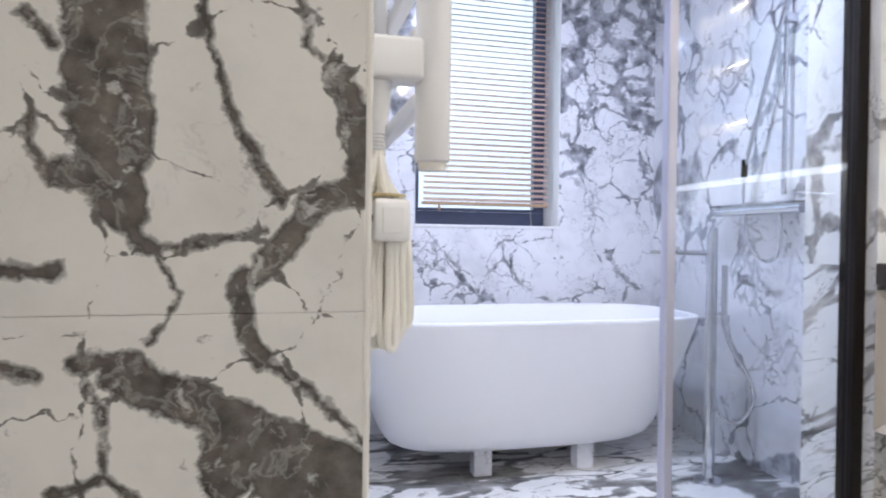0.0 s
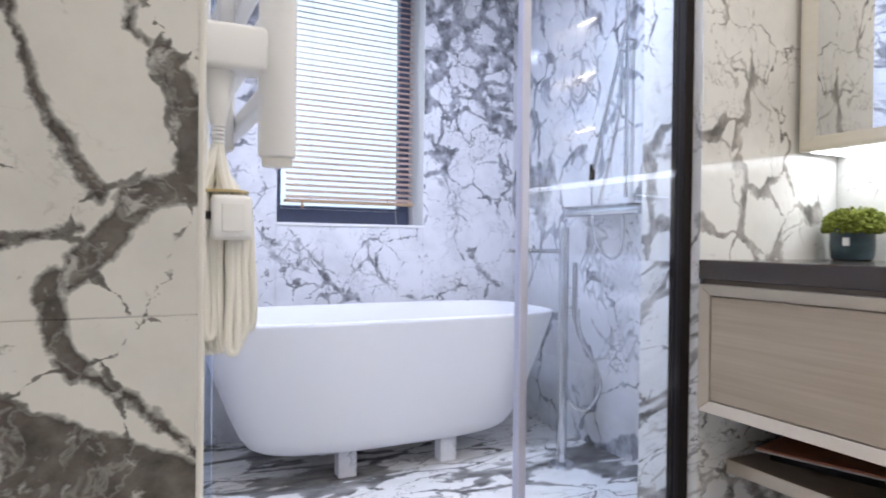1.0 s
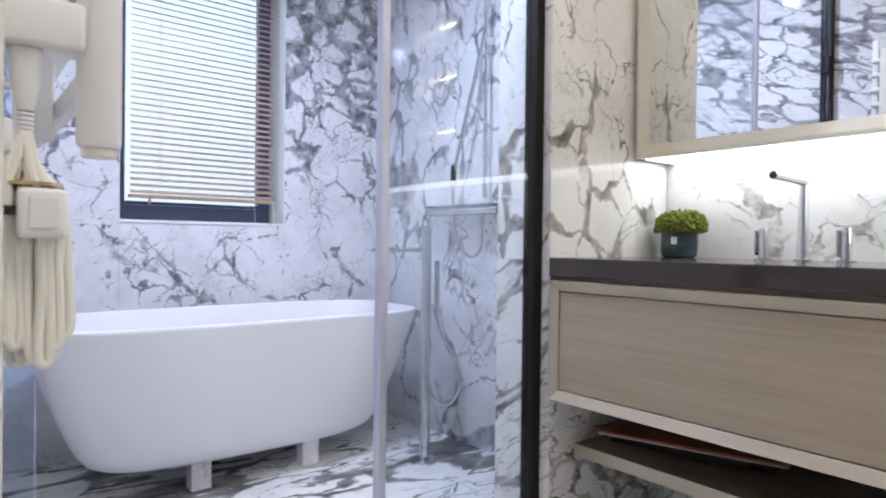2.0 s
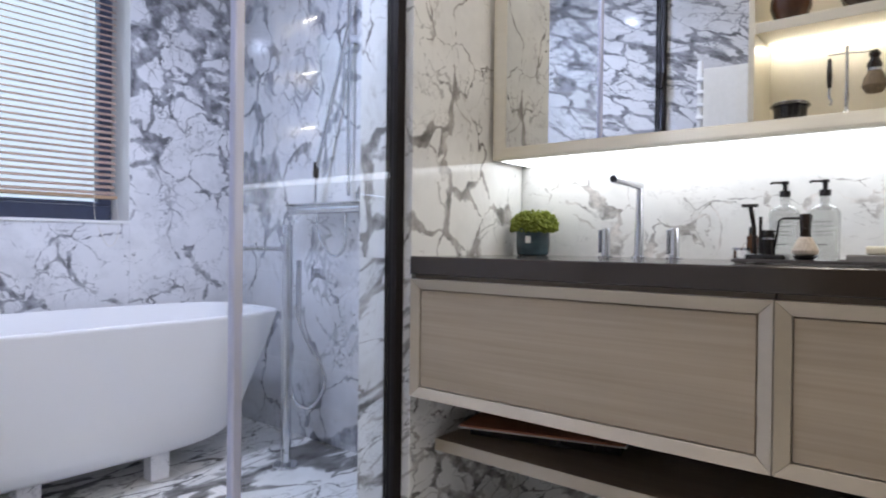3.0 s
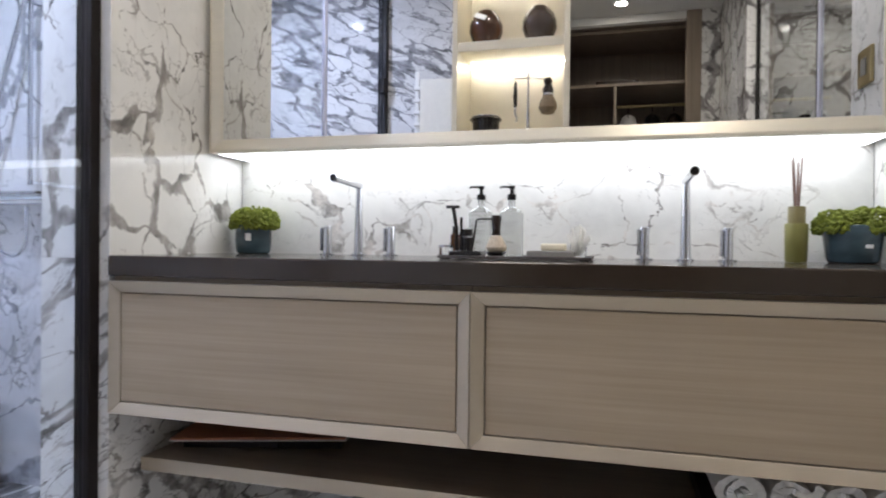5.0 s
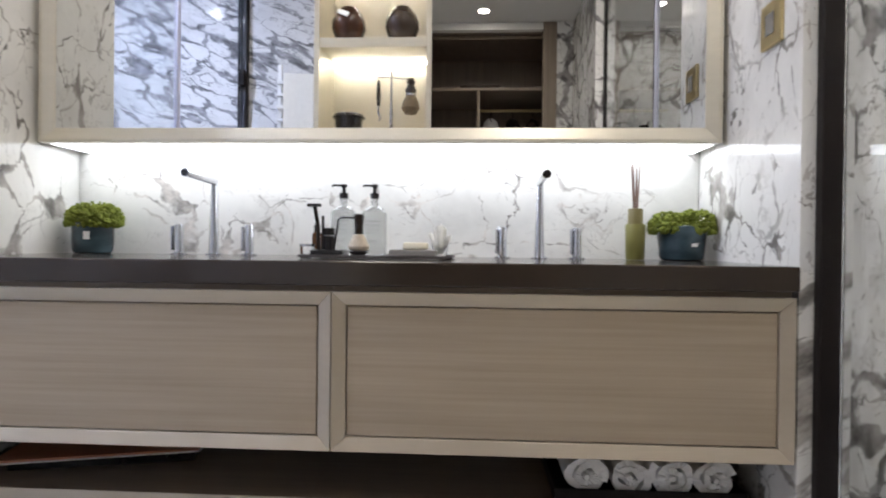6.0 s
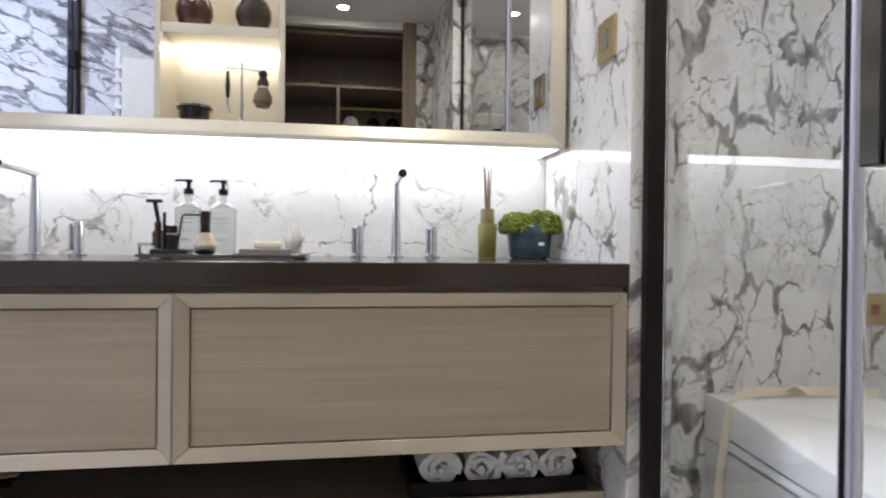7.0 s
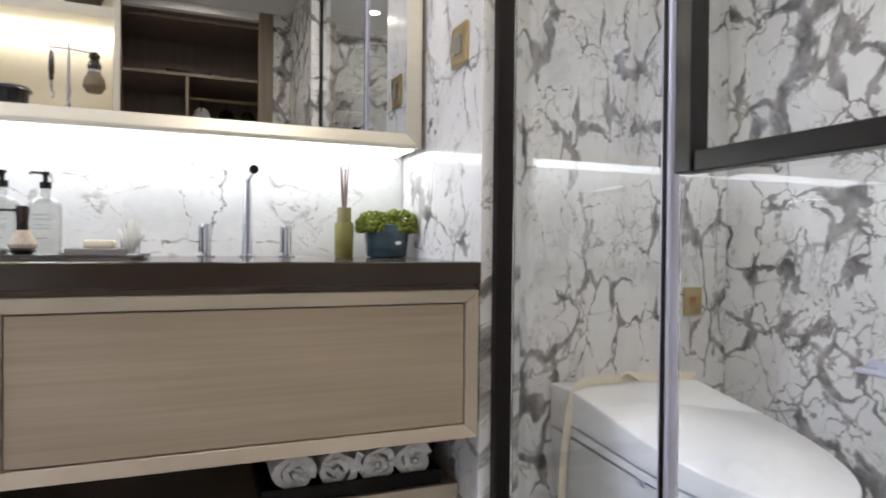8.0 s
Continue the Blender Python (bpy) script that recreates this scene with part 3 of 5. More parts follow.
floor = setting("floor", "polished white marble floor with dark grey veins", "floor")
for ix, (fx0, fx1) in enumerate(((-1.7, -0.75), (-0.75, 0.055), (0.055, 0.68), (0.68, 1.28), (1.28, 1.90))):
    for fy0, fy1 in ((-2.0, -1.25), (-1.25, -0.65), (-0.65, 0.28), (0.28, 1.21), (1.21, 2.1), (2.1, 3.0)):
        if (fx1 <= 0.06 and fy0 > 0.25) or (fx0 < -1.2 and fy0 < -0.7):
            continue
        part("floor_tile", box(fx0 + 0.0006, fy0 + 0.0006, -0.03, fx1 - 0.0006, fy1 - 0.0006, 0.0, 0.0008, 1), M_FLOOR, floor)
part("floor_bed", box(-1.8, -2.2, -0.12, 2.2, 3.4, -0.031), M_GROUT, floor)

ceiling = new("ceiling", mesh_of("ceiling", box(-1.8, -2.2, TOP + 0.002, 2.2, 3.4, TOP + 0.12), M_CEIL))
tagged(ceiling, "smooth matt white plaster ceiling", "ceiling", kind="structure")

wall_north = setting("wall_north", "white marble window wall with grey breccia veins", "wall")
WX0, WX1, WZ0, WZ1 = 0.603, 1.346, 0.988, 2.30
slabs(wall_north, M_WINDOW, 0.055, 2.98, WX0, 3.28)
slabs(wall_north, M_WINDOW, WX1, 2.98, 1.88, 3.28)
slabs(wall_north, M_WINDOW, WX0 + 0.0005, 2.98, WX1 - 0.0005, 3.28, 0.0, WZ0)
slabs(wall_north, M_WINDOW, WX0 + 0.0005, 2.98, WX1 - 0.0005, 3.28, WZ1, TOP)

wall_east = setting("wall_east", "polished white marble shower wall with grey veins", "wall")
slabs(wall_east, M_EAST, 1.88, 1.386, 2.08, 3.18, joints=(1.95,))

partition_north = setting("partition_north", "marble clad partition between vanity and bath", "wall")
slabs(partition_north, M_NICHE, 1.285, 1.18, 1.828, 1.386, z0=JOINT)
slabs(partition_north, M_STREAK, 1.285, 1.18, 1.828, 1.386, z1=JOINT)
slabs(partition_north, M_NICHE, 1.829, 1.182, 2.08, 1.385)

wall_vanity = setting("wall_vanity", "white marble backsplash wall with soft grey veins", "wall")
slabs(wall_vanity, M_BACK, 1.83, -0.587, 2.08, 1.179, z0=0.84, joints=())
slabs(wall_vanity, M_STREAK, 1.83, -0.587, 2.08, 1.179, z1=0.84, joints=())

partition_south = setting("partition_south", "marble clad partition between vanity and toilet room", "wall")
slabs(partition_south, M_NICHESOUTH, 1.285, -0.69, 1.828, -0.588, z0=JOINT)
slabs(partition_south, M_STREAK, 1.285, -0.69, 1.828, -0.588, z1=JOINT)
slabs(partition_south, M_NICHESOUTH, 1.829, -0.689, 2.08, -0.590)

wall_toilet = setting("wall_toilet", "white marble wall behind the toilet with grey veins", "wall")
slabs(wall_toilet, M_VEINED, 1.62, -1.83, 1.82, -0.6905, joints=(JOINT - 0.02, 1.5))

wall_south = setting("wall_south", "white marble toilet room wall with grey breccia veins", "wall")
slabs(wall_south, M_SOUTH, -1.3, -1.83, 1.619, -1.63, joints=(JOINT - 0.02, 1.95))

wall_west = setting("wall_west", "bold white marble slab wall with thick grey veins", "wall")
slabs(wall_west, M_SLAB, -1.0, 0.452, 0.0540, 0.62)
edge = box(0.0540, 0.4521, 0.0, 0.0585, 0.62, TOP)
bmesh.ops.bevel(edge, geom=[e for e in edge.edges if all(v.co.x > 0.057 for v in e.verts) and abs(e.verts[0].co.z - e.verts[1].co.z) > 1], offset=0.0035, segments=4, profile=0.5, affect="EDGES")
part("edge_strip", edge, M_EDGE, wall_west, "pale mitred marble edge")
slabs(wall_west, M_WEST, -0.15, 0.621, 0.055, 3.28)

wall_entry = setting("wall_entry", "marble wall and timber jamb beside the wardrobe", "wall")
slabs(wall_entry, M_SOUTH, -1.0, -0.69, -0.2, -0.60)
slabs(wall_entry, M_SOUTH, -1.3, -1.629, -1.1, -0.701)
slabs(wall_entry, M_SOUTH, -1.06, -0.598, -1.0, -0.4905)
part("jamb", box(-1.06, -0.49, 0, -0.998, -0.40, TOP, 0.003), M_WOODJAMB, wall_entry, "taupe timber door jamb")
part("jamb", box(-1.06, 0.40, 0, -1.001, 0.451, TOP, 0.003), M_WOODJAMB, wall_entry, "taupe timber door jamb")
part("back_panel", box(-1.8, -0.598, 0, -1.72, 0.7, TOP), M_DARKWOOD, wall_entry)
part("side_panel", box(-1.719, 0.452, 0, -1.001, 0.55, TOP), M_DARKWOOD, wall_entry)
part("side_panel", box(-1.719, -0.70, 0, -1.001, -0.599, TOP), M_DARKWOOD, wall_entry)
part("head", box(-1.06, -0.399, 2.35, -1.002, 0.399, TOP - 0.001, 0.002), M_CEIL, wall_entry)

# ---- window ----
window_1 = setting("window_1", "slate grey framed window with lowered venetian blind", "window")
FY = 3.165
for nm, b in (("window_frame", box(WX0 + 0.004, FY, WZ0 + 0.004, WX1 - 0.004, FY + 0.06, WZ0 + 0.075, 0.004)),
              ("window_frame", box(WX0 + 0.004, FY, WZ1 - 0.07, WX1 - 0.004, FY + 0.06, WZ1 - 0.002, 0.004)),
              ("window_frame", box(WX0 + 0.004, FY, WZ0 + 0.0755, WX0 + 0.06, FY + 0.06, WZ1 - 0.0705, 0.004)),
              ("window_frame", box(WX1 - 0.06, FY, WZ0 + 0.0755, WX1 - 0.004, FY + 0.06, WZ1 - 0.0705, 0.004)),
              ("sash_bead", box(WX0 + 0.06, FY - 0.012, WZ0 + 0.076, WX1 - 0.06, FY + 0.02, WZ0 + 0.092, 0.003))):
    part(nm, b, M_WINFRAME, window_1)
pane = part("pane", box(WX0 + 0.061, FY + 0.03, WZ0 + 0.093, WX1 - 0.061, FY + 0.036, WZ1 - 0.071), M_GLASS, window_1)
pane.visible_shadow = False
part("window_sill", box(WX0 + 0.001, 2.974, WZ0 - 0.012, WX1 - 0.001, FY - 0.001, WZ0 + 0.002, 0.002), M_CERAMIC, window_1, "white stone sill")

for rx0, rx1 in ((WX0 + 0.0006, WX0 + 0.0036), (WX1 - 0.0036, WX1 - 0.0006)):
    part("reveal_lining", box(rx0, 2.981, WZ0 + 0.0025, rx1, FY - 0.0005, WZ1 - 0.0025), M_CERAMIC, window_1, "white reveal lining")

blind = thing("venetian_blind", "brown slatted venetian blind lowered in the window", "blind")
BX0, BX1, BZ = 0.655, 1.312, 1.088
part("bottom_rail", box(BX0, 3.027, BZ, BX1, 3.072, BZ + 0.016, 0.004), M_RAIL, blind, "oak bottom rail")
slat_mesh = None
nsl = 42
for i in range(nsl):
    z = BZ + 0.030 + i * 0.0275
    if slat_mesh is None:
        b = bmesh.new()
        rows = []
        for k in range(5):
            u = (k / 4 - 0.5) * 0.032
            h = -0.0025 * (2 * (k / 4 - 0.5)) ** 2
            rows.append([b.verts.new((x, u, h + dz)) for x in (BX0 + 0.004, BX1 - 0.004) for dz in (0, 0.0016)])
        for r1, r2 in zip(rows, rows[1:]):
            for q in ((0, 2, 2, 0), (1, 3, 3, 1)):
                b.faces.new((r1[q[0]], r1[q[1]], r2[q[2]], r2[q[3]]))
        for r in (rows[0], rows[-1]):
            b.faces.new((r[0], r[2], r[3], r[1]))
        slat_mesh = mesh_of("slat", b, M_SLAT, True)
    s = new("slat", slat_mesh)
    s.parent = blind
    s.matrix_basis = pose(0, 3.05, z, 29 + random.uniform(-1.5, 1.5), 0, 0)
for cx in (BX0 + 0.13, BX1 - 0.13):
    for cy in (3.035, 3.065):
        part("ladder_cord", tube([(cx, cy, BZ + 0.01), (cx, cy, WZ1 - 0.07)], 0.0012, 6), M_CORD, blind)
part("head_rail", box(BX0, 3.024, WZ1 - 0.072, BX1, 3.077, WZ1 - 0.03, 0.003), M_RAIL, blind)
part("pull_cord", tube(spline([(BX1 - 0.10, 3.02, 1.9), (BX1 - 0.105, 3.018, 1.1), (BX1 - 0.10, 2.970, 0.95), (BX1 - 0.06, 2.968, 0.875), (BX1 - 0.02, 2.970, 0.93), (BX1 - 0.01, 3.018, 1.09)], 8), 0.0014, 6), M_CORD, blind, "thin looped pull cord")
part("cord_weight", lathe([(0.0, -0.03), (0.007, -0.03), (0.008, -0.01), (0.004, 0.0), (0.0, 0.0)], 12, (BX0 + 0.08, 3.025, BZ)), M_RAIL, blind)

# ---- bath ----


def bathtub():
    t = thing("bathtub", "matte white freestanding oval bathtub on stone feet", "bathtub", (0.965, 2.535, 0))
    n = 96

    def ring(a, b, z, p=2.6):
        out = []
        for i in range(n):
            u = 2 * math.pi * i / n
            c, s = math.cos(u), math.sin(u)
            out.append((a * abs(c) ** (2 / p) * (1 if c >= 0 else -1), b * abs(s) ** (2 / p) * (1 if s >= 0 else -1), z))
        return out
    prof = [(0.472, 0.17, 0.106, 3.0), (0.526, 0.205, 0.109, 3.0), (0.560, 0.228, 0.126, 3.0), (0.588, 0.248, 0.165, 3.1), (0.620, 0.268, 0.235, 3.2), (0.659, 0.290, 0.34, 3.4), (0.699, 0.310, 0.46, 3.7),
            (0.735, 0.328, 0.575, 4.0), (0.742, 0.333, 0.603, 4.0), (0.743, 0.334, 0.611, 4.0), (0.740, 0.332, 0.615, 4.0), (0.712, 0.308, 0.615, 4.0), (0.708, 0.304, 0.610, 4.0),
            (0.68, 0.290, 0.50, 3.8), (0.60, 0.25, 0.30, 3.5), (0.53, 0.21, 0.19, 3.2), (0.40, 0.14, 0.17, 3.0)]
    bm = bmesh.new()
    rings = [[bm.verts.new(q) for q in ring(*r)] for r in prof]
    for a, b in zip(rings, rings[1:]):
        for i in range(n):
            bm.faces.new((a[i], a[(i + 1) % n], b[(i + 1) % n], b[i]))
    bm.faces.new(rings[0])
    bm.faces.new(rings[-1])
    part("shell", bm, M_TUB, t, smooth=True)
    for dx in (-0.205, 0.227):
        for dy in (-0.142, 0.13):
            part("foot", box(dx - 0.036, dy - 0.03, 0.0, dx + 0.036, dy + 0.03, 0.125, 0.003), M_TUBWALL, t, "white marble block foot")
    return t


bathtub()

tap = thing("floor_bath_tap", "chrome floor-standing bath tap with hand shower", "tap", (1.588, 2.131, 0))
part("base_plate", lathe([(0.0, 0.0), (0.050, 0.0), (0.052, 0.006), (0.048, 0.012), (0.0, 0.012)], 32), M_CHROME, tap, smooth=True)
part("column", lathe([(0.0, 0.012), (0.021, 0.012), (0.021, 0.965), (0.019, 0.972), (0.0, 0.972)], 24), M_CHROME, tap, smooth=True)
part("spout", tube([(0, 0.0, 0.875), (-0.10, 0.05, 0.875), (-0.20, 0.10, 0.873)], 0.009, 12), M_CHROME, tap, smooth=True)
part("lever", tube([(-0.11, 0.055, 0.875), (-0.11, 0.055, 0.90)], 0.006, 10), M_CHROME, tap, smooth=True)
part("hand_shower", tube([(0.035, -0.03, 0.60), (0.035, -0.03, 0.83)], 0.011, 14), M_CHROME, tap, smooth=True)
part("holder", tube([(0.0, 0.0, 0.64), (0.035, -0.03, 0.64)], 0.008, 10), M_CHROME, tap, smooth=True)
part("hose", tube(spline([(0.035, -0.03, 0.60), (0.05, -0.05, 0.52), (0.11, -0.07, 0.42), (0.13, -0.08, 0.32), (0.08, -0.06, 0.235), (0.03, -0.02, 0.26), (0.012, -0.005, 0.36), (0.015, 0.0, 0.48), (0.018, 0.0, 0.60)], 8), 0.0065, 10), M_CHROME, tap, smooth=True)

shower = thing("wall_shower", "chrome wall shower with riser, hose and bar mixer", "shower", (1.88, 2.05, 0))
part("riser_rail", tube([(-0.045, 0, 1.10), (-0.045, 0, 1.95)], 0.009, 12), M_CHROME, shower, smooth=True)
part("bracket", box(-0.056, -0.010, 1.75, -0.001, 0.010, 1.785, 0.003), M_CHROME, shower)
part("bar_mixer", tube([(-0.075, 0.34, 1.045), (-0.075, -0.12, 1.045)], 0.019, 18), M_CHROME, shower, "chrome bar mixer", smooth=True)
part("shelf", box(-0.13, -0.12, 1.062, -0.005, 0.32, 1.070, 0.002), M_GLASS, shower)
part("hand_piece", tube([(-0.07, -0.02, 1.80), (-0.085, 0.16, 1.22)], 0.009, 12), M_CHROME, shower, smooth=True)
part("hand_grip", tube([(-0.085, 0.16, 1.25), (-0.085, 0.165, 1.18)], 0.013, 12), M_BLACK, shower, smooth=True)
part("hose", tube(spline([(-0.085, 0.165, 1.18), (-0.085, 0.16, 1.03), (-0.085, 0.12, 0.90), (-0.075, 0.05, 0.845), (-0.07, -0.01, 0.89), (-0.06, 0.0, 1.02)], 8), 0.006, 10), M_CHROME, shower, smooth=True)

# ---- glass screens ----


def screen(name, label, x0, x1, y, side):
    s = thing(name, label, "glass screen", kind="structure")
    part("pane", box(x0 + 0.012, y - 0.004, 0.012, x1 - 0.002, y + 0.004, 2.28, 0.0008, 1), M_GLASS, s)
    s.children[0].visible_shadow = False
    part("edge_profile", box(x0 - 0.010, y - 0.012, 0.0, x0 + 0.012, y + 0.012, 2.282, 0.004, 3), M_STEEL, s, "brushed metal edge profile")
    if side < 0:
        part("seal_strip", box(x0 - 0.003, y + 0.0121, 0.002, x0 + 0.005, y + 0.0140, 2.28, 0.0005, 1), M_BLACK, s, "dark seal strip")
    return s


GN, GS = 1.225, -0.655
screen_north = screen("glass_screen_north", "clear glass bath screen with metal edge profile", 0.785, 1.262, GN, 1)
part("post", box(1.254, GN - 0.018, 0.0, 1.2847, GN + 0.030, 2.30, 0.003), M_BLACK, screen_north, "black metal wall profile")
screen_south = screen("glass_screen_south", "clear glass toilet screen with metal edge profile", 0.785, 1.262, GS, -1)
part("post", box(1.261, GS - 0.008, 0.0, 1.2847, GS + 0.041, 2.30, 0.003), M_BLACK, screen_south, "black metal wall profile")
side_light = thing("glass_side_panel", "narrow clear glass side panel on the bath opening", "glass screen", kind="structure")
part("pane", box(0.0855, GN - 0.004, 0.012, 0.145, GN + 0.004, 2.28, 0.0008, 1), M_GLASSBLUE, side_light)
side_light.children[0].visible_shadow = False
part("post", box(0.0555, GN - 0.02, 0.0, 0.085, GN + 0.03, 2.29, 0.003), M_BLACK, side_light, "black metal wall profile")
post_w = thing("jamb_profile", "black metal profile on the entry wall corner", "profile", kind="structure")
part("post", box(-0.199, GS - 0.012, 0.0, -0.175, GS + 0.012, 2.30, 0.003), M_BLACK, post_w)

part("hinge_clamp", box(0.0852, GN - 0.016, 1.70, 0.118, GN + 0.016, 1.78, 0.002), M_BLACK, side_light, "black glass clamp")

toilet_door = thing("glass_door", "frameless clear glass door to the toilet room, shut", "glass door", kind="structure")
part("pane", box(-0.170, GS - 0.004, 0.012, 0.766, GS + 0.004, 2.28, 0.0008, 1), M_GLASS, toilet_door)
toilet_door.children[0].visible_shadow = False

M_BLACKBAR = plain("black_lacquered_bar", (0.012, 0.010, 0.009), 0.22, 0.0, 0.15, 60, spec=0.5)
handle = thing("door_handle_bar", "black square-section pull bar on the glass", "handle")
part("vertical_bar", box(0.703, GS + 0.014, 1.003, 0.733, GS + 0.044, 1.38, 0.002), M_BLACKBAR, handle)
part("horizontal_bar", box(0.05, GS + 0.014, 1.003, 0.7025, GS + 0.040, 1.031, 0.002), M_BLACKBAR, handle)
part("standoff", box(0.707, GS + 0.0045, 1.012, 0.733, GS + 0.0135, 1.037, 0.001), M_BLACKBAR, handle)

# ---- vanity ----
VX = 1.277
VY0, VY1 = -0.583, 1.176
counter = thing("vanity_counter", "dark grey-brown polished stone vanity worktop", "worktop", (0, 0, 0))
part("front_edge", box(VX, VY0 - 0.004, 0.822, VX + 0.020, VY1 + 0.002, 0.870, 0.0034), M_STONE, counter)
part("top_slab", box(VX + 0.0202, VY0 - 0.004, 0.840, 1.829, VY1 + 0.002, 0.8698, 0.0006), M_STONE, counter)
part("support_rail", box(VX + 0.0205, VY0 - 0.003, 0.823, 1.80, VY1 + 0.001, 0.8395), M_SHELFWOOD, counter)


def vanity(y0, y1):
    v = thing("vanity_cabinet", "wall-hung greige veneer cabinet with champagne frame", "cabinet", (VX, (y0 + y1) / 2, 0.497), "vanity cabinets")
    w = (y1 - y0) / 2 - 0.001
    h = 0.313
    part("body", box(0.022, -w, 0.0, 0.545, w, h, 0.002), M_SHELFWOOD, v)
    part("recess", box(0.02, -w, h + 0.0005, 0.54, w, 0.3245), M_SHELFWOOD, v, "shadow gap under worktop")
    fw = 0.0265
    door = part("drawer_front", box(0.0105, -w + fw + 0.003, fw + 0.003, 0.0215, w - fw - 0.003, h - fw - 0.003, 0.001), M_VENEER, v, "greige straight-grained veneer panel")

    def bar(pts):
        """A mitred frame bar with a sloping inner face."""
        bm = bmesh.new()
        a = [bm.verts.new(p) for p in pts]
        for q in ((0, 1, 3, 2), (2, 3, 5, 4), (4, 5, 7, 6), (6, 7, 1, 0), (0, 2, 4, 6), (1, 3, 5, 7)):
            bm.faces.new([a[k] for k in q])
        bmesh.ops.bevel(bm, geom=bm.edges[:], offset=0.0012, segments=2, profile=0.5, affect="EDGES")
        return bm
    # outer edge stands proud, inner edge slopes back to the panel
    o, i = 0.0, 0.0095

    def seg(pa, pb, qa, qb):
        return bar([(0.022, *pa), (0.022, *pb), (o, *pa), (o, *pb), (i, *qa), (i, *qb), (0.022, *qa), (0.022, *qb)])
    e = 0.0005
    part("frame_bar", seg((-w, h), (w, h), (-w + fw, h - fw), (w - fw, h - fw)), M_CHAMP, v)
    part("frame_bar", seg((-w, 0), (w, 0), (-w + fw, fw), (w - fw, fw)), M_CHAMP, v)
    part("frame_bar", seg((-w, e), (-w, h - e), (-w + fw, fw + e), (-w + fw, h - fw - e)), M_CHAMP, v)
    part("frame_bar", seg((w, e), (w, h - e), (w - fw, fw + e), (w - fw, h - fw - e)), M_CHAMP, v)
    return v


vanity(0.303, VY1 + 0.001)
vanity(VY0 + 0.001, 0.303)

shelf = thing("vanity_shelf", "greige veneer shelf under the vanity", "shelf", (0, 0, 0))
part("board", box(1.3925, -0.586, 0.3255, 1.829, 1.178, 0.3578, 0.001), M_SHELFWOOD, shelf)
part("front_lipping", box(1.389, -0.586, 0.325, 1.3922, 1.178, 0.358, 0.0008), M_CHAMP, shelf, "champagne front lipping")

# ---- mirror cabinet ----
MX, MY0, MY1, MZ0, MZ1 = 1.630, -0.574, 1.160, 1.160, 2.10
cabinet = thing("mirror_cabinet", "champagne framed mirror cabinet with lit open niche", "cabinet", (0, 0, 0))
f = 0.038
NY0, NY1 = 0.153, 0.426


def mitred_bar(pa, pb, qa, qb):
    """One frame bar between two mitres: outer edge proud, a flat rim, then a slope back to the glass."""
    bm = bmesh.new()
    (a0, a1), (b0, b1), (c0, c1), (d0, d1) = pa, pb, qa, qb
    k = 0.22
    ra, rb = (a0 + (c0 - a0) * k, a1 + (c1 - a1) * k), (b0 + (d0 - b0) * k, b1 + (d1 - b1) * k)
    left = [(MX + 0.03, *pa), (MX, *pa), (MX, *ra), (MX + 0.010, *qa), (MX + 0.03, *qa)]
    right = [(MX + 0.03, *pb), (MX, *pb), (MX, *rb), (MX + 0.010, *qb), (MX + 0.03, *qb)]
    va, vb = [bm.verts.new(q) for q in left], [bm.verts.new(q) for q in right]
    for i in range(5):
        j = (i + 1) % 5
        bm.faces.new((va[i], va[j], vb[j], vb[i]))
    bm.faces.new(va)
    bm.faces.new(vb)
    bmesh.ops.bevel(bm, geom=bm.edges[:], offset=0.0010, segments=2, profile=0.5, affect="EDGES")
    part("frame_bar", bm, M_FRAMEGLD, cabinet)


OUT4 = ((MY0, MZ0), (MY1, MZ0), (MY1, MZ1), (MY0, MZ1))
IN4 = ((MY0 + f, MZ0 + f), (MY1 - f, MZ0 + f), (MY1 - f, MZ1 - f), (MY0 + f, MZ1 - f))
for i in range(4):
    mitred_bar(OUT4[i], OUT4[(i + 1) % 4], IN4[i], IN4[(i + 1) % 4])
part("mirror_door", box(MX + 0.012, MY0 + f + 0.0005, MZ0 + f + 0.0005, MX + 0.018, NY0 - 0.014, MZ1 - f - 0.0005), M_MIRROR, cabinet, "clear silver mirror")
part("mirror_door", box(MX + 0.012, NY1 + 0.014, MZ0 + f + 0.0005, MX + 0.018, MY1 - f - 0.0005, MZ1 - f - 0.0005), M_MIRROR, cabinet, "clear silver mirror")
part("stile", box(MX + 0.010, NY0 - 0.0135, MZ0 + f + 0.0005, MX + 0.18, NY0, MZ1 - f - 0.0005, 0.001), M_FRAMEGLD, cabinet)
part("stile", box(MX + 0.010, NY1, MZ0 + f + 0.0005, MX + 0.18, NY1 + 0.0135, MZ1 - f - 0.0005, 0.001), M_FRAMEGLD, cabinet)
part("niche_back", box(MX + 0.172, NY0 + 0.0005, MZ0 + f, MX + 0.18, NY1 - 0.0005, MZ1 - f - 0.0005), M_NICHEBACK, cabinet)
part("niche_floor", box(MX + 0.031, NY0 + 0.0005, MZ0 + 0.022, MX + 0.1715, NY1 - 0.0005, MZ0 + f, 0.001), M_NICHEBACK, cabinet)
for sz in (1.403, 1.64, 1.87):
    part("shelf", box(MX + 0.012, NY0 + 0.0005, sz, MX + 0.150, NY1 - 0.0005, sz + 0.024, 0.001), M_FRAMEGLD, cabinet)
    part("led_strip", box(MX + 0.140, NY0 + 0.006, sz - 0.006, MX + 0.150, NY1 - 0.006, sz - 0.0005), M_LEDWARM, cabinet)
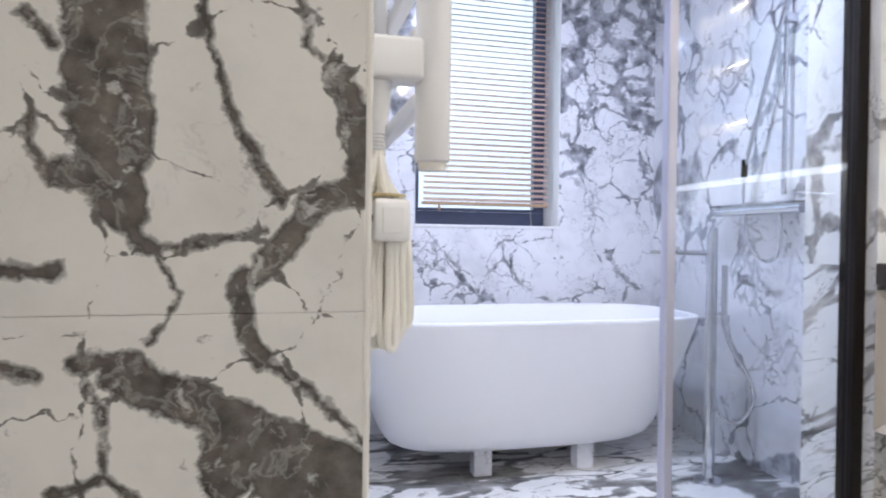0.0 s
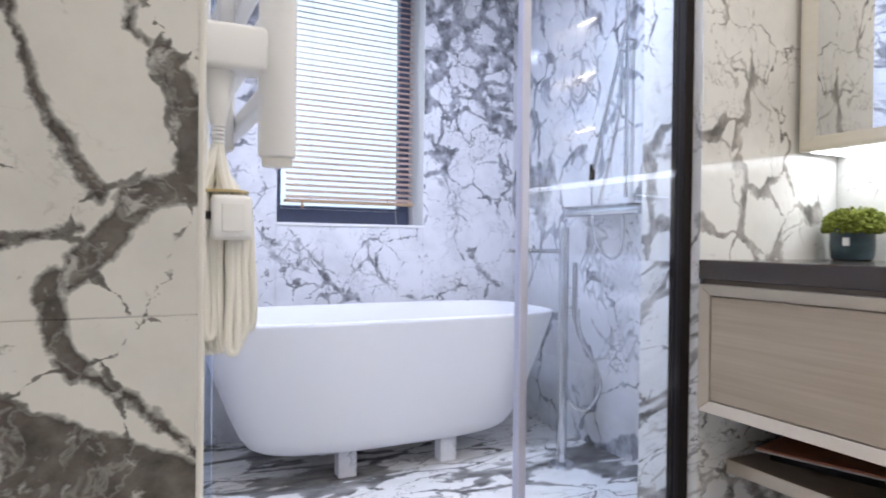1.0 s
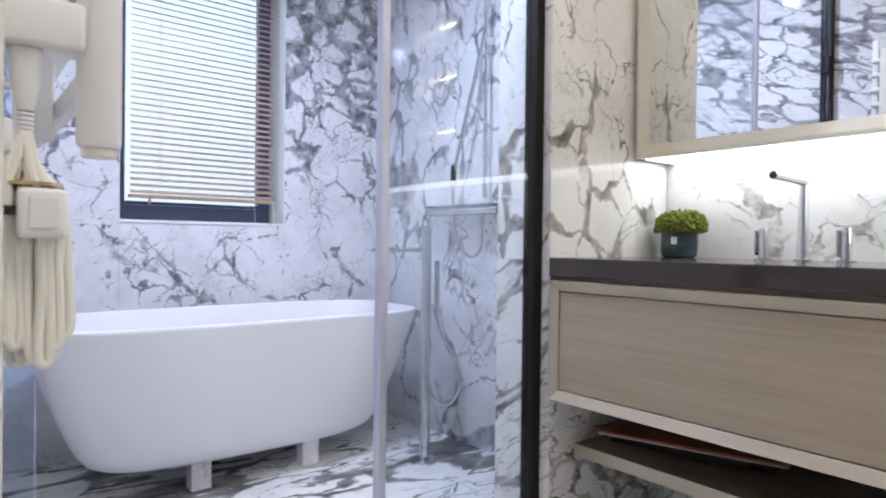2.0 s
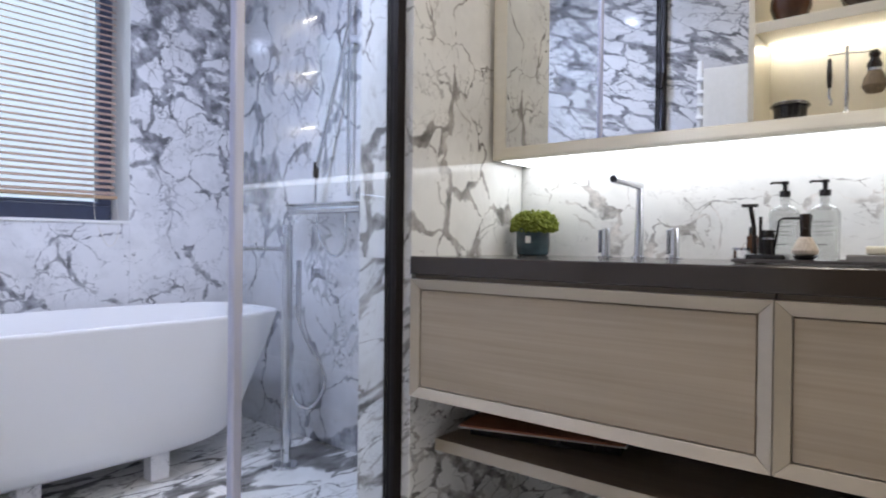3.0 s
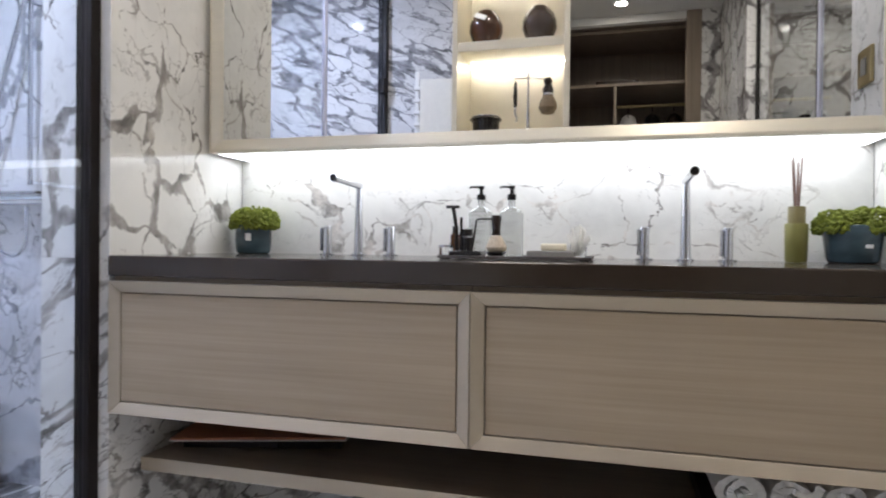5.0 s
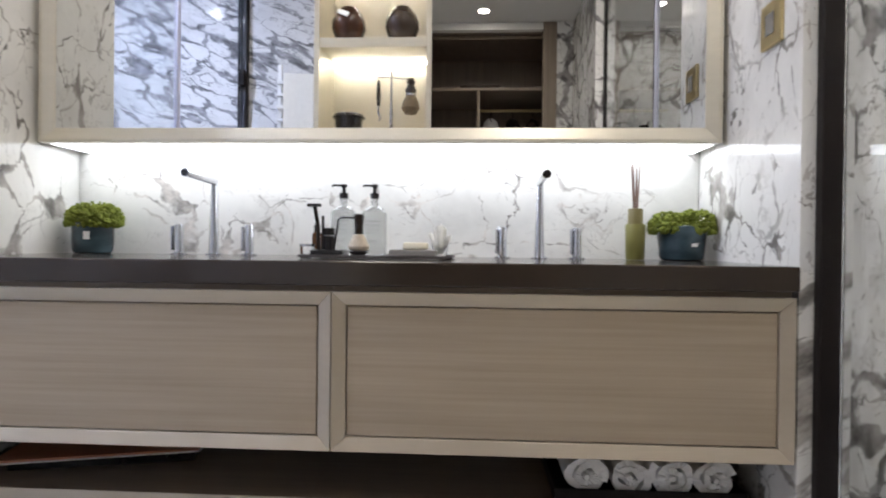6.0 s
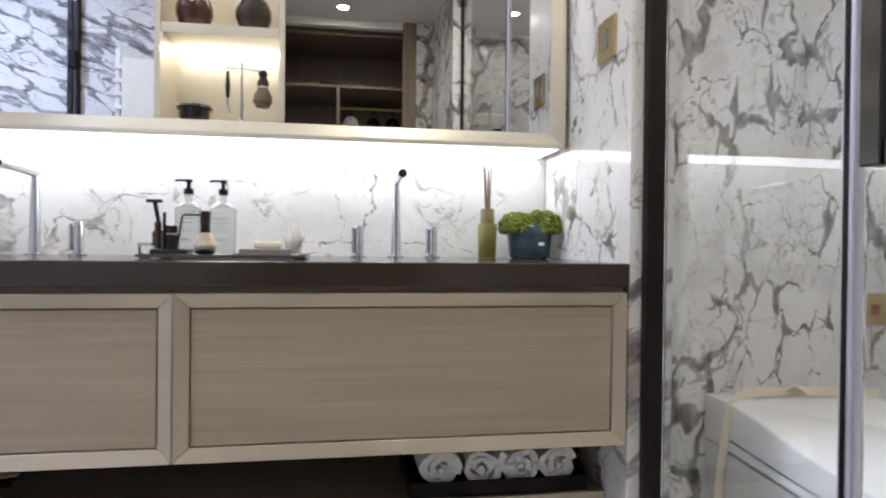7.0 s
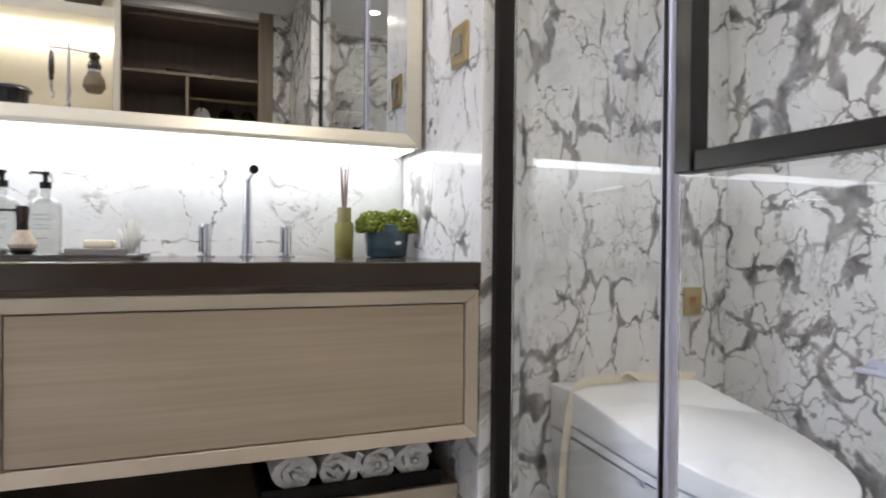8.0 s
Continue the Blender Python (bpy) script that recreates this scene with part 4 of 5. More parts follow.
part("carcass", box(MX + 0.031, MY0 + 0.003, MZ0 + 0.022, 1.829, NY0 - 0.0145, MZ1 - 0.003), M_SHELFWOOD, cabinet)
part("carcass", box(MX + 0.031, NY1 + 0.0145, MZ0 + 0.022, 1.829, MY1 - 0.003, MZ1 - 0.003), M_SHELFWOOD, cabinet)
part("led_profile", box(1.664, MY0 + 0.006, MZ0 + 0.0012, 1.828, MY1 - 0.006, MZ0 + 0.0218, 0.001), M_CHAMP, cabinet)
part("led_strip", box(1.667, MY0 + 0.008, MZ0 + 0.0001, 1.826, MY1 - 0.008, MZ0 + 0.001), M_LED, cabinet, "lit white light strip under cabinet")


def tap_set(y):
    t = thing("basin_tap", "polished chrome column basin tap with two handles", "tap", (1.717, y, 0.870), "basin taps")
    part("column", lathe([(0, 0), (0.021, 0), (0.021, 0.004), (0.0145, 0.006), (0.0135, 0.012), (0.0085, 0.196), (0, 0.203)], 24), M_CHROME, t, smooth=True)
    sp = part("spout", tube([(0.004, 0, 0.198), (-0.17, 0, 0.203)], 0.0105, 20), M_CHROME, t, smooth=True)
    part("aerator", tube([(-0.1702, 0, 0.203), (-0.172, 0, 0.203)], 0.0088, 18), M_BLACKGLOSS, sp)
    for dy in (-0.097, 0.097):
        h = part("handle", lathe([(0, 0), (0.0215, 0), (0.0215, 0.004), (0.0125, 0.006), (0.0125, 0.080), (0.0115, 0.082), (0, 0.082)], 24, (0, dy, 0)), M_CHROME, t, smooth=True)
        part("lever_pin", box(-0.0125, dy + 0.0127, 0.012, -0.001, dy + 0.0185, 0.078, 0.002), M_CHROME, h)
    return t


tap_set(0.729)
tap_set(-0.142)

# outside the window
sky_board = new("backdrop_sky", mesh_of("backdrop_sky", box(-6, 9.0, -4, 9, 9.05, 9), glow("hazy_daylight", (0.74, 0.86, 1.0), 1.3)))
tagged(sky_board, "bright hazy daylight outside the window", "backdrop", kind="structure")


# ---- ceiling fittings ----
def downlight(x, y):
    d = thing("downlight", "small round recessed ceiling spot, lit", "downlight", (x, y, TOP), "ceiling spots")
    part("trim_ring", lathe([(0.034, 0.001), (0.046, 0.001), (0.047, -0.003), (0.036, -0.006), (0.033, 0.0)], 28), M_CEIL, d, "white trim ring")
    part("lens", lathe([(0, -0.001), (0.033, -0.001), (0.033, 0.001), (0, 0.001)], 24), M_DOWN, d, "glowing lens")


for sx, sy, watts in SPOTS:
    downlight(sx, sy)

# ---- counter things ----
CT = 0.8705
M_MOSS = plain("preserved_moss", (0.150, 0.182, 0.018), 0.9, vary=0.45, scale=120, relief=0.9)
M_POT = plain("blue_green_glaze", (0.042, 0.072, 0.086), 0.15, vary=0.6, scale=9, stretch=(1, 1, 2.5))
M_LABELW = plain("white_sticker", (0.8, 0.8, 0.78), 0.6)
M_OLIVE = plain("olive_ceramic", (0.19, 0.18, 0.05), 0.35, vary=0.12, scale=30, stretch=(1, 1, 0.3))
M_OLIVEDK = plain("olive_collar", (0.17, 0.14, 0.05), 0.45, vary=0.15)
M_REED = plain("reed", (0.22, 0.13, 0.10), 0.8)
M_TRAY = plain("dark_tray", (0.065, 0.056, 0.052), 0.35, vary=0.2, scale=40)
M_AMBER = plain("amber_bottle", (0.09, 0.035, 0.012), 0.2, vary=0.2)
M_LIQUID = plain("milky_bottle", (0.84, 0.86, 0.84), 0.12, vary=0.03)
M_LIQUID.node_tree.nodes["Principled BSDF"].inputs["Transmission Weight"].default_value = 0.75
M_SOAP = plain("cream_soap", (0.72, 0.66, 0.50), 0.5, vary=0.05)
M_SLATE = plain("grey_soap_dish", (0.20, 0.185, 0.165), 0.6, vary=0.2, scale=60, relief=0.2)
M_BRISTLE = plain("badger_bristle", (0.52, 0.44, 0.34), 0.9, vary=0.35, scale=200, stretch=(1, 1, 0.1), relief=0.6)
M_BRISTLEDK = plain("dark_bristle", (0.16, 0.12, 0.075), 0.9, vary=0.35, scale=200, stretch=(1, 1, 0.1), relief=0.6)
M_HORN = plain("dark_horn", (0.022, 0.014, 0.010), 0.2, vary=0.4)
M_PRINT = plain("black_print", (0.03, 0.03, 0.03), 0.6)
M_LACQ = plain("streaked_lacquer", (0.055, 0.022, 0.012), 0.14, vary=0.95, scale=30, stretch=(1, 1, 0.12))
M_LACQDK = plain("dark_brown_lacquer", (0.035, 0.022, 0.016), 0.16, vary=0.6, scale=30, stretch=(1, 1, 0.12))
M_CORAL = plain("white_coral", (0.86, 0.85, 0.80), 0.7, vary=0.08)
M_CLEAR = glass("thin_clear_glass", (0.97, 0.98, 0.98))


def moss_mesh(seed, width, height, humps):
    rnd = random.Random(seed)
    bm = bmesh.new()
    for hx, hy, hr in humps:
        for k in range(380):
            u, w = rnd.random() * 2 * math.pi, rnd.random() ** 0.6
            el = (1 - w) * math.pi / 2 - 0.3
            r = hr * rnd.uniform(0.97, 1.16)
            p = Vector((hx + r * math.cos(u) * math.cos(el), hy + r * math.sin(u) * math.cos(el), r * math.sin(el) * height / width * 1.6))
            m = Matrix.Translation(p) @ Matrix.Rotation(rnd.random() * 3, 4, "Z") @ Matrix.Diagonal((1, rnd.uniform(0.7, 1.2), rnd.uniform(0.7, 1.1), 1))
            made = bmesh.ops.create_icosphere(bm, subdivisions=1, radius=rnd.uniform(0.0034, 0.0072), matrix=m)
            for v in made["verts"]:
                v.co += Vector((rnd.uniform(-1, 1), rnd.uniform(-1, 1), rnd.uniform(-1, 1))) * 0.0014
    return bm


def moss_pot(x, y, r, h, seed, humps, label, flare):
    t = thing("moss_pot", label, "plant pot", (x, y, CT), "moss pots")
    part("pot", lathe([(0, 0), (r * 0.80, 0), (r * 0.90, h * 0.03), (r * 0.965, h * 0.14), (r, h * 0.40), (r * flare, h * 0.72), (r * flare * 0.985, h * 0.9), (r * flare * 0.95, h * 0.985), (r * flare * 0.92, h), (r * 0.86, h * 0.97), (r * 0.85, h * 0.8), (0, h * 0.8)], 40), M_POT, t, "glossy blue-green glazed pot", smooth=True)
    moss = part("moss", moss_mesh(seed, 0.14, 0.082, humps), M_MOSS, t, "bright green preserved moss")
    moss.location = (0, 0, h * 0.86 + 0.006)
    # a paper sticker, wrapped on the glaze
    bm = bmesh.new()
    g = [[bm.verts.new(((r * 0.995 + 0.0012) * math.cos(a), (r * 0.995 + 0.0012) * math.sin(a), h * (0.40 + 0.22 * k))) for a in [math.pi + 0.12 + 0.05 * q for q in range(7)]] for k in range(2)]
    for q in range(6):
        bm.faces.new((g[0][q], g[0][q + 1], g[1][q + 1], g[1][q]))
    part("sticker", bm, M_LABELW, t, "small white sticker")
    return t


moss_pot(1.735, 1.078, 0.053, 0.096, 3, ((0, 0, 0.052), (0.012, 0.030, 0.044), (-0.01, -0.034, 0.046)), "round glazed pot of green moss beside the wall", 0.99)
moss_pot(1.725, -0.509, 0.058, 0.088, 8, ((-0.006, 0.038, 0.043), (-0.004, -0.034, 0.048), (0.020, 0.0, 0.040)), "wide glazed pot of green moss beside the diffuser", 1.06)

diff = thing("reed_diffuser", "olive ceramic reed diffuser with thin brown reeds", "diffuser", (1.715, -0.388, CT))
diff.scale = (1.14, 1.14, 1.0)
part("bottle", lathe([(0, 0), (0.019, 0), (0.021, 0.003), (0.0225, 0.088), (0.021, 0.092), (0, 0.092)], 28), M_OLIVE, diff, smooth=True)
part("collar", lathe([(0, 0.0922), (0.0165, 0.0922), (0.0165, 0.130), (0.0155, 0.132), (0.006, 0.132), (0.006, 0.12), (0, 0.12)], 28), M_OLIVEDK, diff, smooth=True)
for k in range(7):
    a = k * 0.9
    part("reed", tube([(0.004 * math.cos(a), 0.004 * math.sin(a), 0.121), (0.008 * math.cos(a + 0.4), 0.010 * math.sin(a + 0.4), 0.236 + 0.006 * (k % 3))], 0.0013, 6), M_REED, diff)

# tray with toiletries
TY, TX = 0.255, 1.475
tray = thing("vanity_tray", "dark lacquered tray holding toiletries", "tray", (TX + 0.07, TY, CT))
part("base", box(-0.095, -0.178, 0.0022, 0.095, 0.164, 0.0058, 0.001), M_TRAY, tray)
for b in (box(-0.0975, -0.180, 0.0022, -0.0952, 0.166, 0.0088, 0.0008), box(0.0952, -0.180, 0.0022, 0.0975, 0.166, 0.0088, 0.0008), box(-0.095, -0.180, 0.0023, 0.095, -0.1782, 0.0088, 0.0005), box(-0.095, 0.1642, 0.0023, 0.095, 0.166, 0.0088, 0.0005)):
    part("rim", b, M_TRAY, tray)
for fx in (-0.085, 0.085):
    for fy in (-0.165, 0.150):
        part("foot", box(fx - 0.008, fy - 0.010, 0.0, fx + 0.008, fy + 0.010, 0.0021), M_BLACKGLOSS, tray)
TZ = CT + 0.0062


def pump_bottle(x, y):
    t = thing("pump_bottle", "milky square soap bottle with black pump", "bottle", (x, y, TZ), "pump bottles")
    part("bottle", box(-0.028, -0.028, 0, 0.028, 0.028, 0.118, 0.008, 4), M_LIQUID, t, smooth=True)
    part("shoulder", lathe([(0.026, 0.1182), (0.022, 0.124), (0.012, 0.128), (0.0095, 0.130), (0.0095, 0.148), (0, 0.148)], 24), M_LIQUID, t, smooth=True)
    head = part("pump", lathe([(0, 0.1485), (0.0115, 0.1485), (0.0115, 0.163), (0.005, 0.164), (0.005, 0.178), (0.008, 0.179), (0.008, 0.186), (0, 0.187)], 20), M_BLACKGLOSS, t, "black pump head", smooth=True)
    part("nozzle", tube([(0, 0.0, 0.183), (-0.01, 0.024, 0.183), (-0.011, 0.028, 0.179)], 0.003, 8), M_BLACKGLOSS, head)
    for z, w, hh in ((0.088, 0.017, 0.0012), (0.078, 0.017, 0.0012), (0.066, 0.015, 0.001), (0.058, 0.015, 0.001), (0.036, 0.010, 0.0018)):
        part("print_line", box(-0.0286, -w, z, -0.02815, w, z + hh), M_PRINT, t)
    return t


for bx_, by_ in ((1.590, 0.348), (1.592, 0.272)):
    pump_bottle(bx_, by_).scale = (0.97, 0.97, 0.93)

cup = thing("shaving_stand", "black shaving stand with brush and razor on tray", "shaving stand", (1.50, 0.364, TZ))
cup.scale = (1.15, 1.15, 1.22)
part("base", box(-0.03, -0.035, 0, 0.03, 0.03, 0.011, 0.003), M_BLACKGLOSS, cup)
part("holder_tube", lathe([(0, 0.0112), (0.0125, 0.0112), (0.0125, 0.052), (0.011, 0.052), (0.011, 0.03), (0, 0.03)], 20, (0.0, 0.0, 0)), M_BLACKGLOSS, cup, smooth=True)
part("band", lathe([(0.0127, 0.036), (0.0132, 0.036), (0.0132, 0.039), (0.0127, 0.039)], 20), M_CHROME, cup)
part("arm", tube([(0.0, -0.012, 0.0112), (0.0, -0.020, 0.068), (0.0, -0.026, 0.072), (0.0, -0.055, 0.072)], 0.0022, 8), M_BLACKGLOSS, cup)
br = part("brush_handle", lathe([(0, 0.0404), (0.0092, 0.0404), (0.0085, 0.052), (0.0108, 0.074), (0.009, 0.079), (0, 0.080)], 20, (0, -0.062, 0)), M_HORN, cup, "dark horn brush handle", smooth=True)
part("bristles", lathe([(0, 0.008), (0.012, 0.0085), (0.020, 0.012), (0.0215, 0.018), (0.016, 0.029), (0.0105, 0.040), (0, 0.0402)], 28, (0, -0.062, 0)), M_BRISTLE, br, "pale bristles", smooth=True)
part("brush_dish", lathe([(0, 0.001), (0.012, 0.001), (0.021, 0.008), (0.020, 0.009), (0.012, 0.004), (0, 0.004)], 24, (0, -0.062, 0)), M_BLACKGLOSS, cup, smooth=True)
rz = part("razor", tube([(0.01, 0.022, 0.0112), (0.008, 0.024, 0.06), (0.0, 0.028, 0.092)], 0.0042, 10), M_HORN, cup, "dark razor")
part("razor_head", box(-0.008, 0.015, 0.092, 0.004, 0.042, 0.098, 0.001), M_BLACKGLOSS, rz)
part("post", tube([(-0.012, 0.008, 0.0112), (-0.012, 0.008, 0.075)], 0.003, 8), M_BLACKGLOSS, cup)
amber = thing("amber_bottle", "small brown glass bottle on the tray", "bottle", (1.545, 0.402, TZ))
part("glass", lathe([(0, 0), (0.0115, 0), (0.012, 0.002), (0.012, 0.050), (0.007, 0.056), (0, 0.056)], 22), M_AMBER, amber, smooth=True)
part("cap", lathe([(0, 0.0562), (0.0075, 0.0562), (0.0075, 0.072), (0, 0.072)], 18), M_BLACKGLOSS, amber, smooth=True)
jar = thing("glass_jar", "tiny clear glass jar with metal lid", "jar", (1.50, 0.413, TZ))
jar.scale = (1.5, 1.5, 1.25)
part("body", lathe([(0, 0), (0.011, 0), (0.011, 0.016), (0, 0.016)], 20), M_CLEAR, jar, smooth=True)
part("lid", lathe([(0, 0.0162), (0.012, 0.0162), (0.012, 0.021), (0, 0.021)], 20), M_CHROME, jar, "silver lid", smooth=True)
dish = thing("soap_dish", "grey stone soap dish on the tray", "soap dish", (1.52, 0.165, TZ))
part("dish", box(-0.035, -0.052, 0, 0.035, 0.056, 0.015, 0.003), M_SLATE, dish)
soap = new("soap_bar", mesh_of("soap_bar", box(1.498, 0.134, TZ + 0.0155, 1.542, 0.190, TZ + 0.032, 0.004, 3), M_SOAP, True))
tagged(soap, "cream soap bar on grey stone dish", "soap")
coral = thing("white_coral", "small white coral ornament in clear glass cup", "ornament", (1.545, 0.108, TZ))
coral.scale = (1.3, 1.3, 1.35)
part("cup", lathe([(0, 0), (0.013, 0), (0.015, 0.026), (0.0138, 0.026), (0.012, 0.003), (0, 0.003)], 24), M_CLEAR, coral, smooth=True)
rnd = random.Random(5)
for k in range(40):
    a, e = rnd.random() * 6.28, rnd.uniform(0.1, 1.0)
    tip = 0.052 - 0.020 * e * e + 0.006 * rnd.random()
    part("branch", tube(spline([(0.003 * math.cos(a), 0.003 * math.sin(a), 0.004), (0.012 * math.cos(a) * e, 0.014 * math.sin(a) * e, 0.022), (0.018 * math.cos(a) * e, 0.022 * math.sin(a) * e, tip)], 3), 0.0019, 6), M_CORAL, coral)

# ---- niche things ----
NZ = MZ0 + f + 0.0005
pot = thing("lidded_jar", "small black lidded jar in the lit niche", "jar", (1.705, 0.362, NZ))
pot.scale = (1.1, 1.1, 1.1)
part("body", lathe([(0, 0), (0.029, 0), (0.031, 0.004), (0.033, 0.032), (0, 0.032)], 32), M_BLACKGLOSS, pot, smooth=True)
lid = part("lid", lathe([(0.0, 0.0322), (0.038, 0.0322), (0.039, 0.035), (0.034, 0.040), (0.02, 0.043), (0, 0.043)], 32), M_BLACKGLOSS, pot, smooth=True)
part("rim", lathe([(0.030, 0.0405), (0.0345, 0.0402), (0.0345, 0.042), (0.030, 0.0425)], 32), M_CHROME, lid)
st = thing("shaving_set", "chrome stand with hanging razor and shaving brush", "shaving stand", (1.705, 0.250, NZ))
st.scale = (1.12, 1.12, 1.12)
part("base", lathe([(0, 0), (0.022, 0), (0.021, 0.004), (0.010, 0.007), (0.005, 0.012), (0.0035, 0.02), (0, 0.02)], 24), M_CHROME, st, smooth=True)
part("stem", lathe([(0, 0.02), (0.0032, 0.02), (0.0046, 0.04), (0.003, 0.06), (0.0026, 0.135), (0.0035, 0.14), (0, 0.145)], 14), M_CHROME, st, smooth=True)
part("cross_arm", tube([(0, 0.033, 0.128), (0, 0.0, 0.128), (0, -0.03, 0.124), (0, -0.052, 0.126)], 0.0018, 8), M_CHROME, st)
part("razor_handle", lathe([(0, 0.062), (0.004, 0.062), (0.0056, 0.085), (0.004, 0.118), (0, 0.124)], 14, (0, 0.030, 0)), M_HORN, st, smooth=True)
part("razor_neck", tube(spline([(0, 0.030, 0.062), (0, 0.030, 0.045), (0, 0.026, 0.035), (-0.004, 0.028, 0.025)], 5), 0.0026, 8), M_CHROME, st)
bh = part("brush_handle", lathe([(0, 0.090), (0.012, 0.090), (0.0135, 0.098), (0.008, 0.110), (0.011, 0.118), (0.007, 0.124), (0, 0.124)], 20, (0, -0.046, 0)), M_HORN, st, smooth=True)
part("ferrule", lathe([(0.0122, 0.084), (0.013, 0.0845), (0.0125, 0.0895), (0.0, 0.0895), (0, 0.084)], 20, (0, -0.046, 0)), M_CHROME, bh)
part("bristles", lathe([(0, 0.040), (0.014, 0.043), (0.0215, 0.056), (0.019, 0.070), (0.012, 0.0835), (0, 0.0836)], 24, (0, -0.046, 0)), M_BRISTLEDK, bh, "brown bristles", smooth=True)
for y, mt, lb in ((0.363, M_LACQ, "round dark lacquer vase with orange streaks"), (0.222, M_LACQDK, "round dark brown lacquer vase")):
    v = thing("round_vase", lb, "vase", (1.700, y, 1.4272), "niche vases")
    v.scale = (1.16, 1.16, 1.2)
    part("body", lathe([(0, 0), (0.021, 0), (0.022, 0.004), (0.031, 0.014), (0.038, 0.032), (0.0375, 0.048), (0.031, 0.064), (0.021, 0.075), (0.019, 0.078), (0.016, 0.074), (0, 0.06)], 36), mt, v, smooth=True)
    if mt is M_LACQ:
        tag = part("paper_tag", box(-0.001, -0.014, -0.006, 0.001, 0.014, 0.006, 0.0003), M_LABELW, v, "white paper tag")
        tag.matrix_basis = pose(-0.0355, 0.006, 0.058, 25, 25, 0)

# ---- under the vanity ----
folder = thing("leather_box", "raised tan leather lid on shelf, dark block added as shade", "box", (1.565, 0.923, 0.3585))
folder.rotation_euler = (0, 0, radians(15))
# black block added as the shade beneath the raised lid
part("base", box(-0.030, -0.205, 0.0, 0.085, 0.215, 0.030, 0.002), M_BLACKGLOSS, folder)
lid = part("lid", box(-0.09, -0.225, 0.0, 0.09, 0.225, 0.006, 0.002), M_LEATHER, folder, "tan leather lid")
lid.matrix_basis = pose(0, 0, 0.0375, -0.8, 2.0, 0)
pg = part("paper_sheet", box(-0.093, -0.228, 0.0, 0.088, 0.228, 0.002, 0.0006), M_LABELW, folder, "pale paper edge")
pg.matrix_basis = pose(0, 0, 0.0350, -0.8, 2.0, 0)

basket = thing("towel_tray", "black tray of rolled towels on the shelf", "tray", (1.525, -0.355, 0.3585))
part("base", box(-0.12, -0.19, 0.0, 0.12, 0.20, 0.006, 0.002), M_BLACK, basket)
for b in (box(-0.125, -0.195, 0.0, -0.1205, 0.205, 0.034, 0.002), box(0.1205, -0.195, 0.0, 0.125, 0.205, 0.034, 0.002), box(-0.12, -0.195, 0.0001, 0.12, -0.1905, 0.034, 0.0015), box(-0.12, 0.2005, 0.0001, 0.12, 0.205, 0.034, 0.0015)):
    part("side", b, M_BLACK, basket)


def towel_roll(y, seed, r):
    rnd = random.Random(seed)
    t = thing("rolled_towel", "white rolled terry hand towel in black tray", "towel", (1.517, y, 0.3695 + r), "rolled towels")
    bm = bmesh.new()
    turns, steps = 2.3, 110
    thick = 0.0142
    sx, sy, tilt = rnd.uniform(1.0, 1.06), rnd.uniform(0.88, 0.98), rnd.uniform(-0.5, 0.5)
    x0, x1 = -0.103, 0.105
    wob = [rnd.uniform(-0.003, 0.003) for _ in range(steps + 1)]
    cols = []
    for i in range(steps + 1):
        u = i / steps
        a = u * turns * 2 * math.pi + seed
        rr = 0.002 + (r - thick) * u + wob[i] * 0.30 + 0.0022 * math.sin(a * 1.37 + seed) + 0.0012 * math.sin(a * 4.3 + seed)
        ro = rr + thick * (1 + 0.18 * math.sin(a * 2.7 + seed * 2))
        cols.append([(sx * k * math.cos(a + tilt), sy * k * math.sin(a + tilt)) for k in (rr, ro)])
    vs = []
    for c in cols:
        shift = 0.003 * math.sin(0.21 * len(vs) + seed)
        vs.append([bm.verts.new((x + shift + rnd.uniform(-0.002, 0.002), c[k][0], c[k][1])) for x in (x0, x1) for k in (0, 1)])
    for a, b in zip(vs, vs[1:]):
        bm.faces.new((a[0], a[1], b[1], b[0]))
        bm.faces.new((a[2], b[2], b[3], a[3]))
        bm.faces.new((a[1], a[3], b[3], b[1]))
        bm.faces.new((a[0], b[0], b[2], a[2]))
    bm.faces.new(vs[0])
    bm.faces.new(vs[-1])
    part("roll", bm, M_TOWEL, t, smooth=True)
    core = lathe([(0, -0.1095), (0.005, -0.109), (0.007, -0.106), (0.007, 0.100), (0, 0.102)], 14)
    bmesh.ops.transform(core, matrix=Matrix.Rotation(radians(90), 4, "Y"), verts=core.verts)
    part("core", core, M_TOWEL, t, smooth=True)
    return t


for k, yy in enumerate((-0.219, -0.309, -0.399, -0.488)):
    towel_roll(yy, k * 1.7 + 2, 0.0455 + 0.001 * ((k * 7) % 3 - 1))

# ---- switch plates ----
sw = thing("switch_plate", "square satin brass switch plate on marble", "switch", (1.40, -0.587, 1.367))
part("plate", box(-0.044, -0.0005, -0.046, 0.044, 0.008, 0.046, 0.002), M_BRASS, sw)
part("button", box(-0.018, 0.0081, -0.022, 0.018, 0.0105, 0.022, 0.001), M_SLATE, sw)
out = thing("wall_outlet", "satin brass control plate on toilet wall", "outlet", (1.619, -1.49, 0.735))
part("plate", box(-0.007, -0.036, -0.045, 0.0, 0.036, 0.045, 0.002), M_BRASS, out)
part("button", box(-0.0095, -0.012, -0.014, -0.0071, 0.012, 0.014, 0.001), M_LEATHER, out)
ph = thing("paper_holder", "brushed metal toilet paper holder on marble", "paper holder", (1.10, -1.629, 0.605))
part("plate", box(-0.05, 0.0, -0.02, 0.05, 0.006, 0.02, 0.002), M_STEEL, ph)
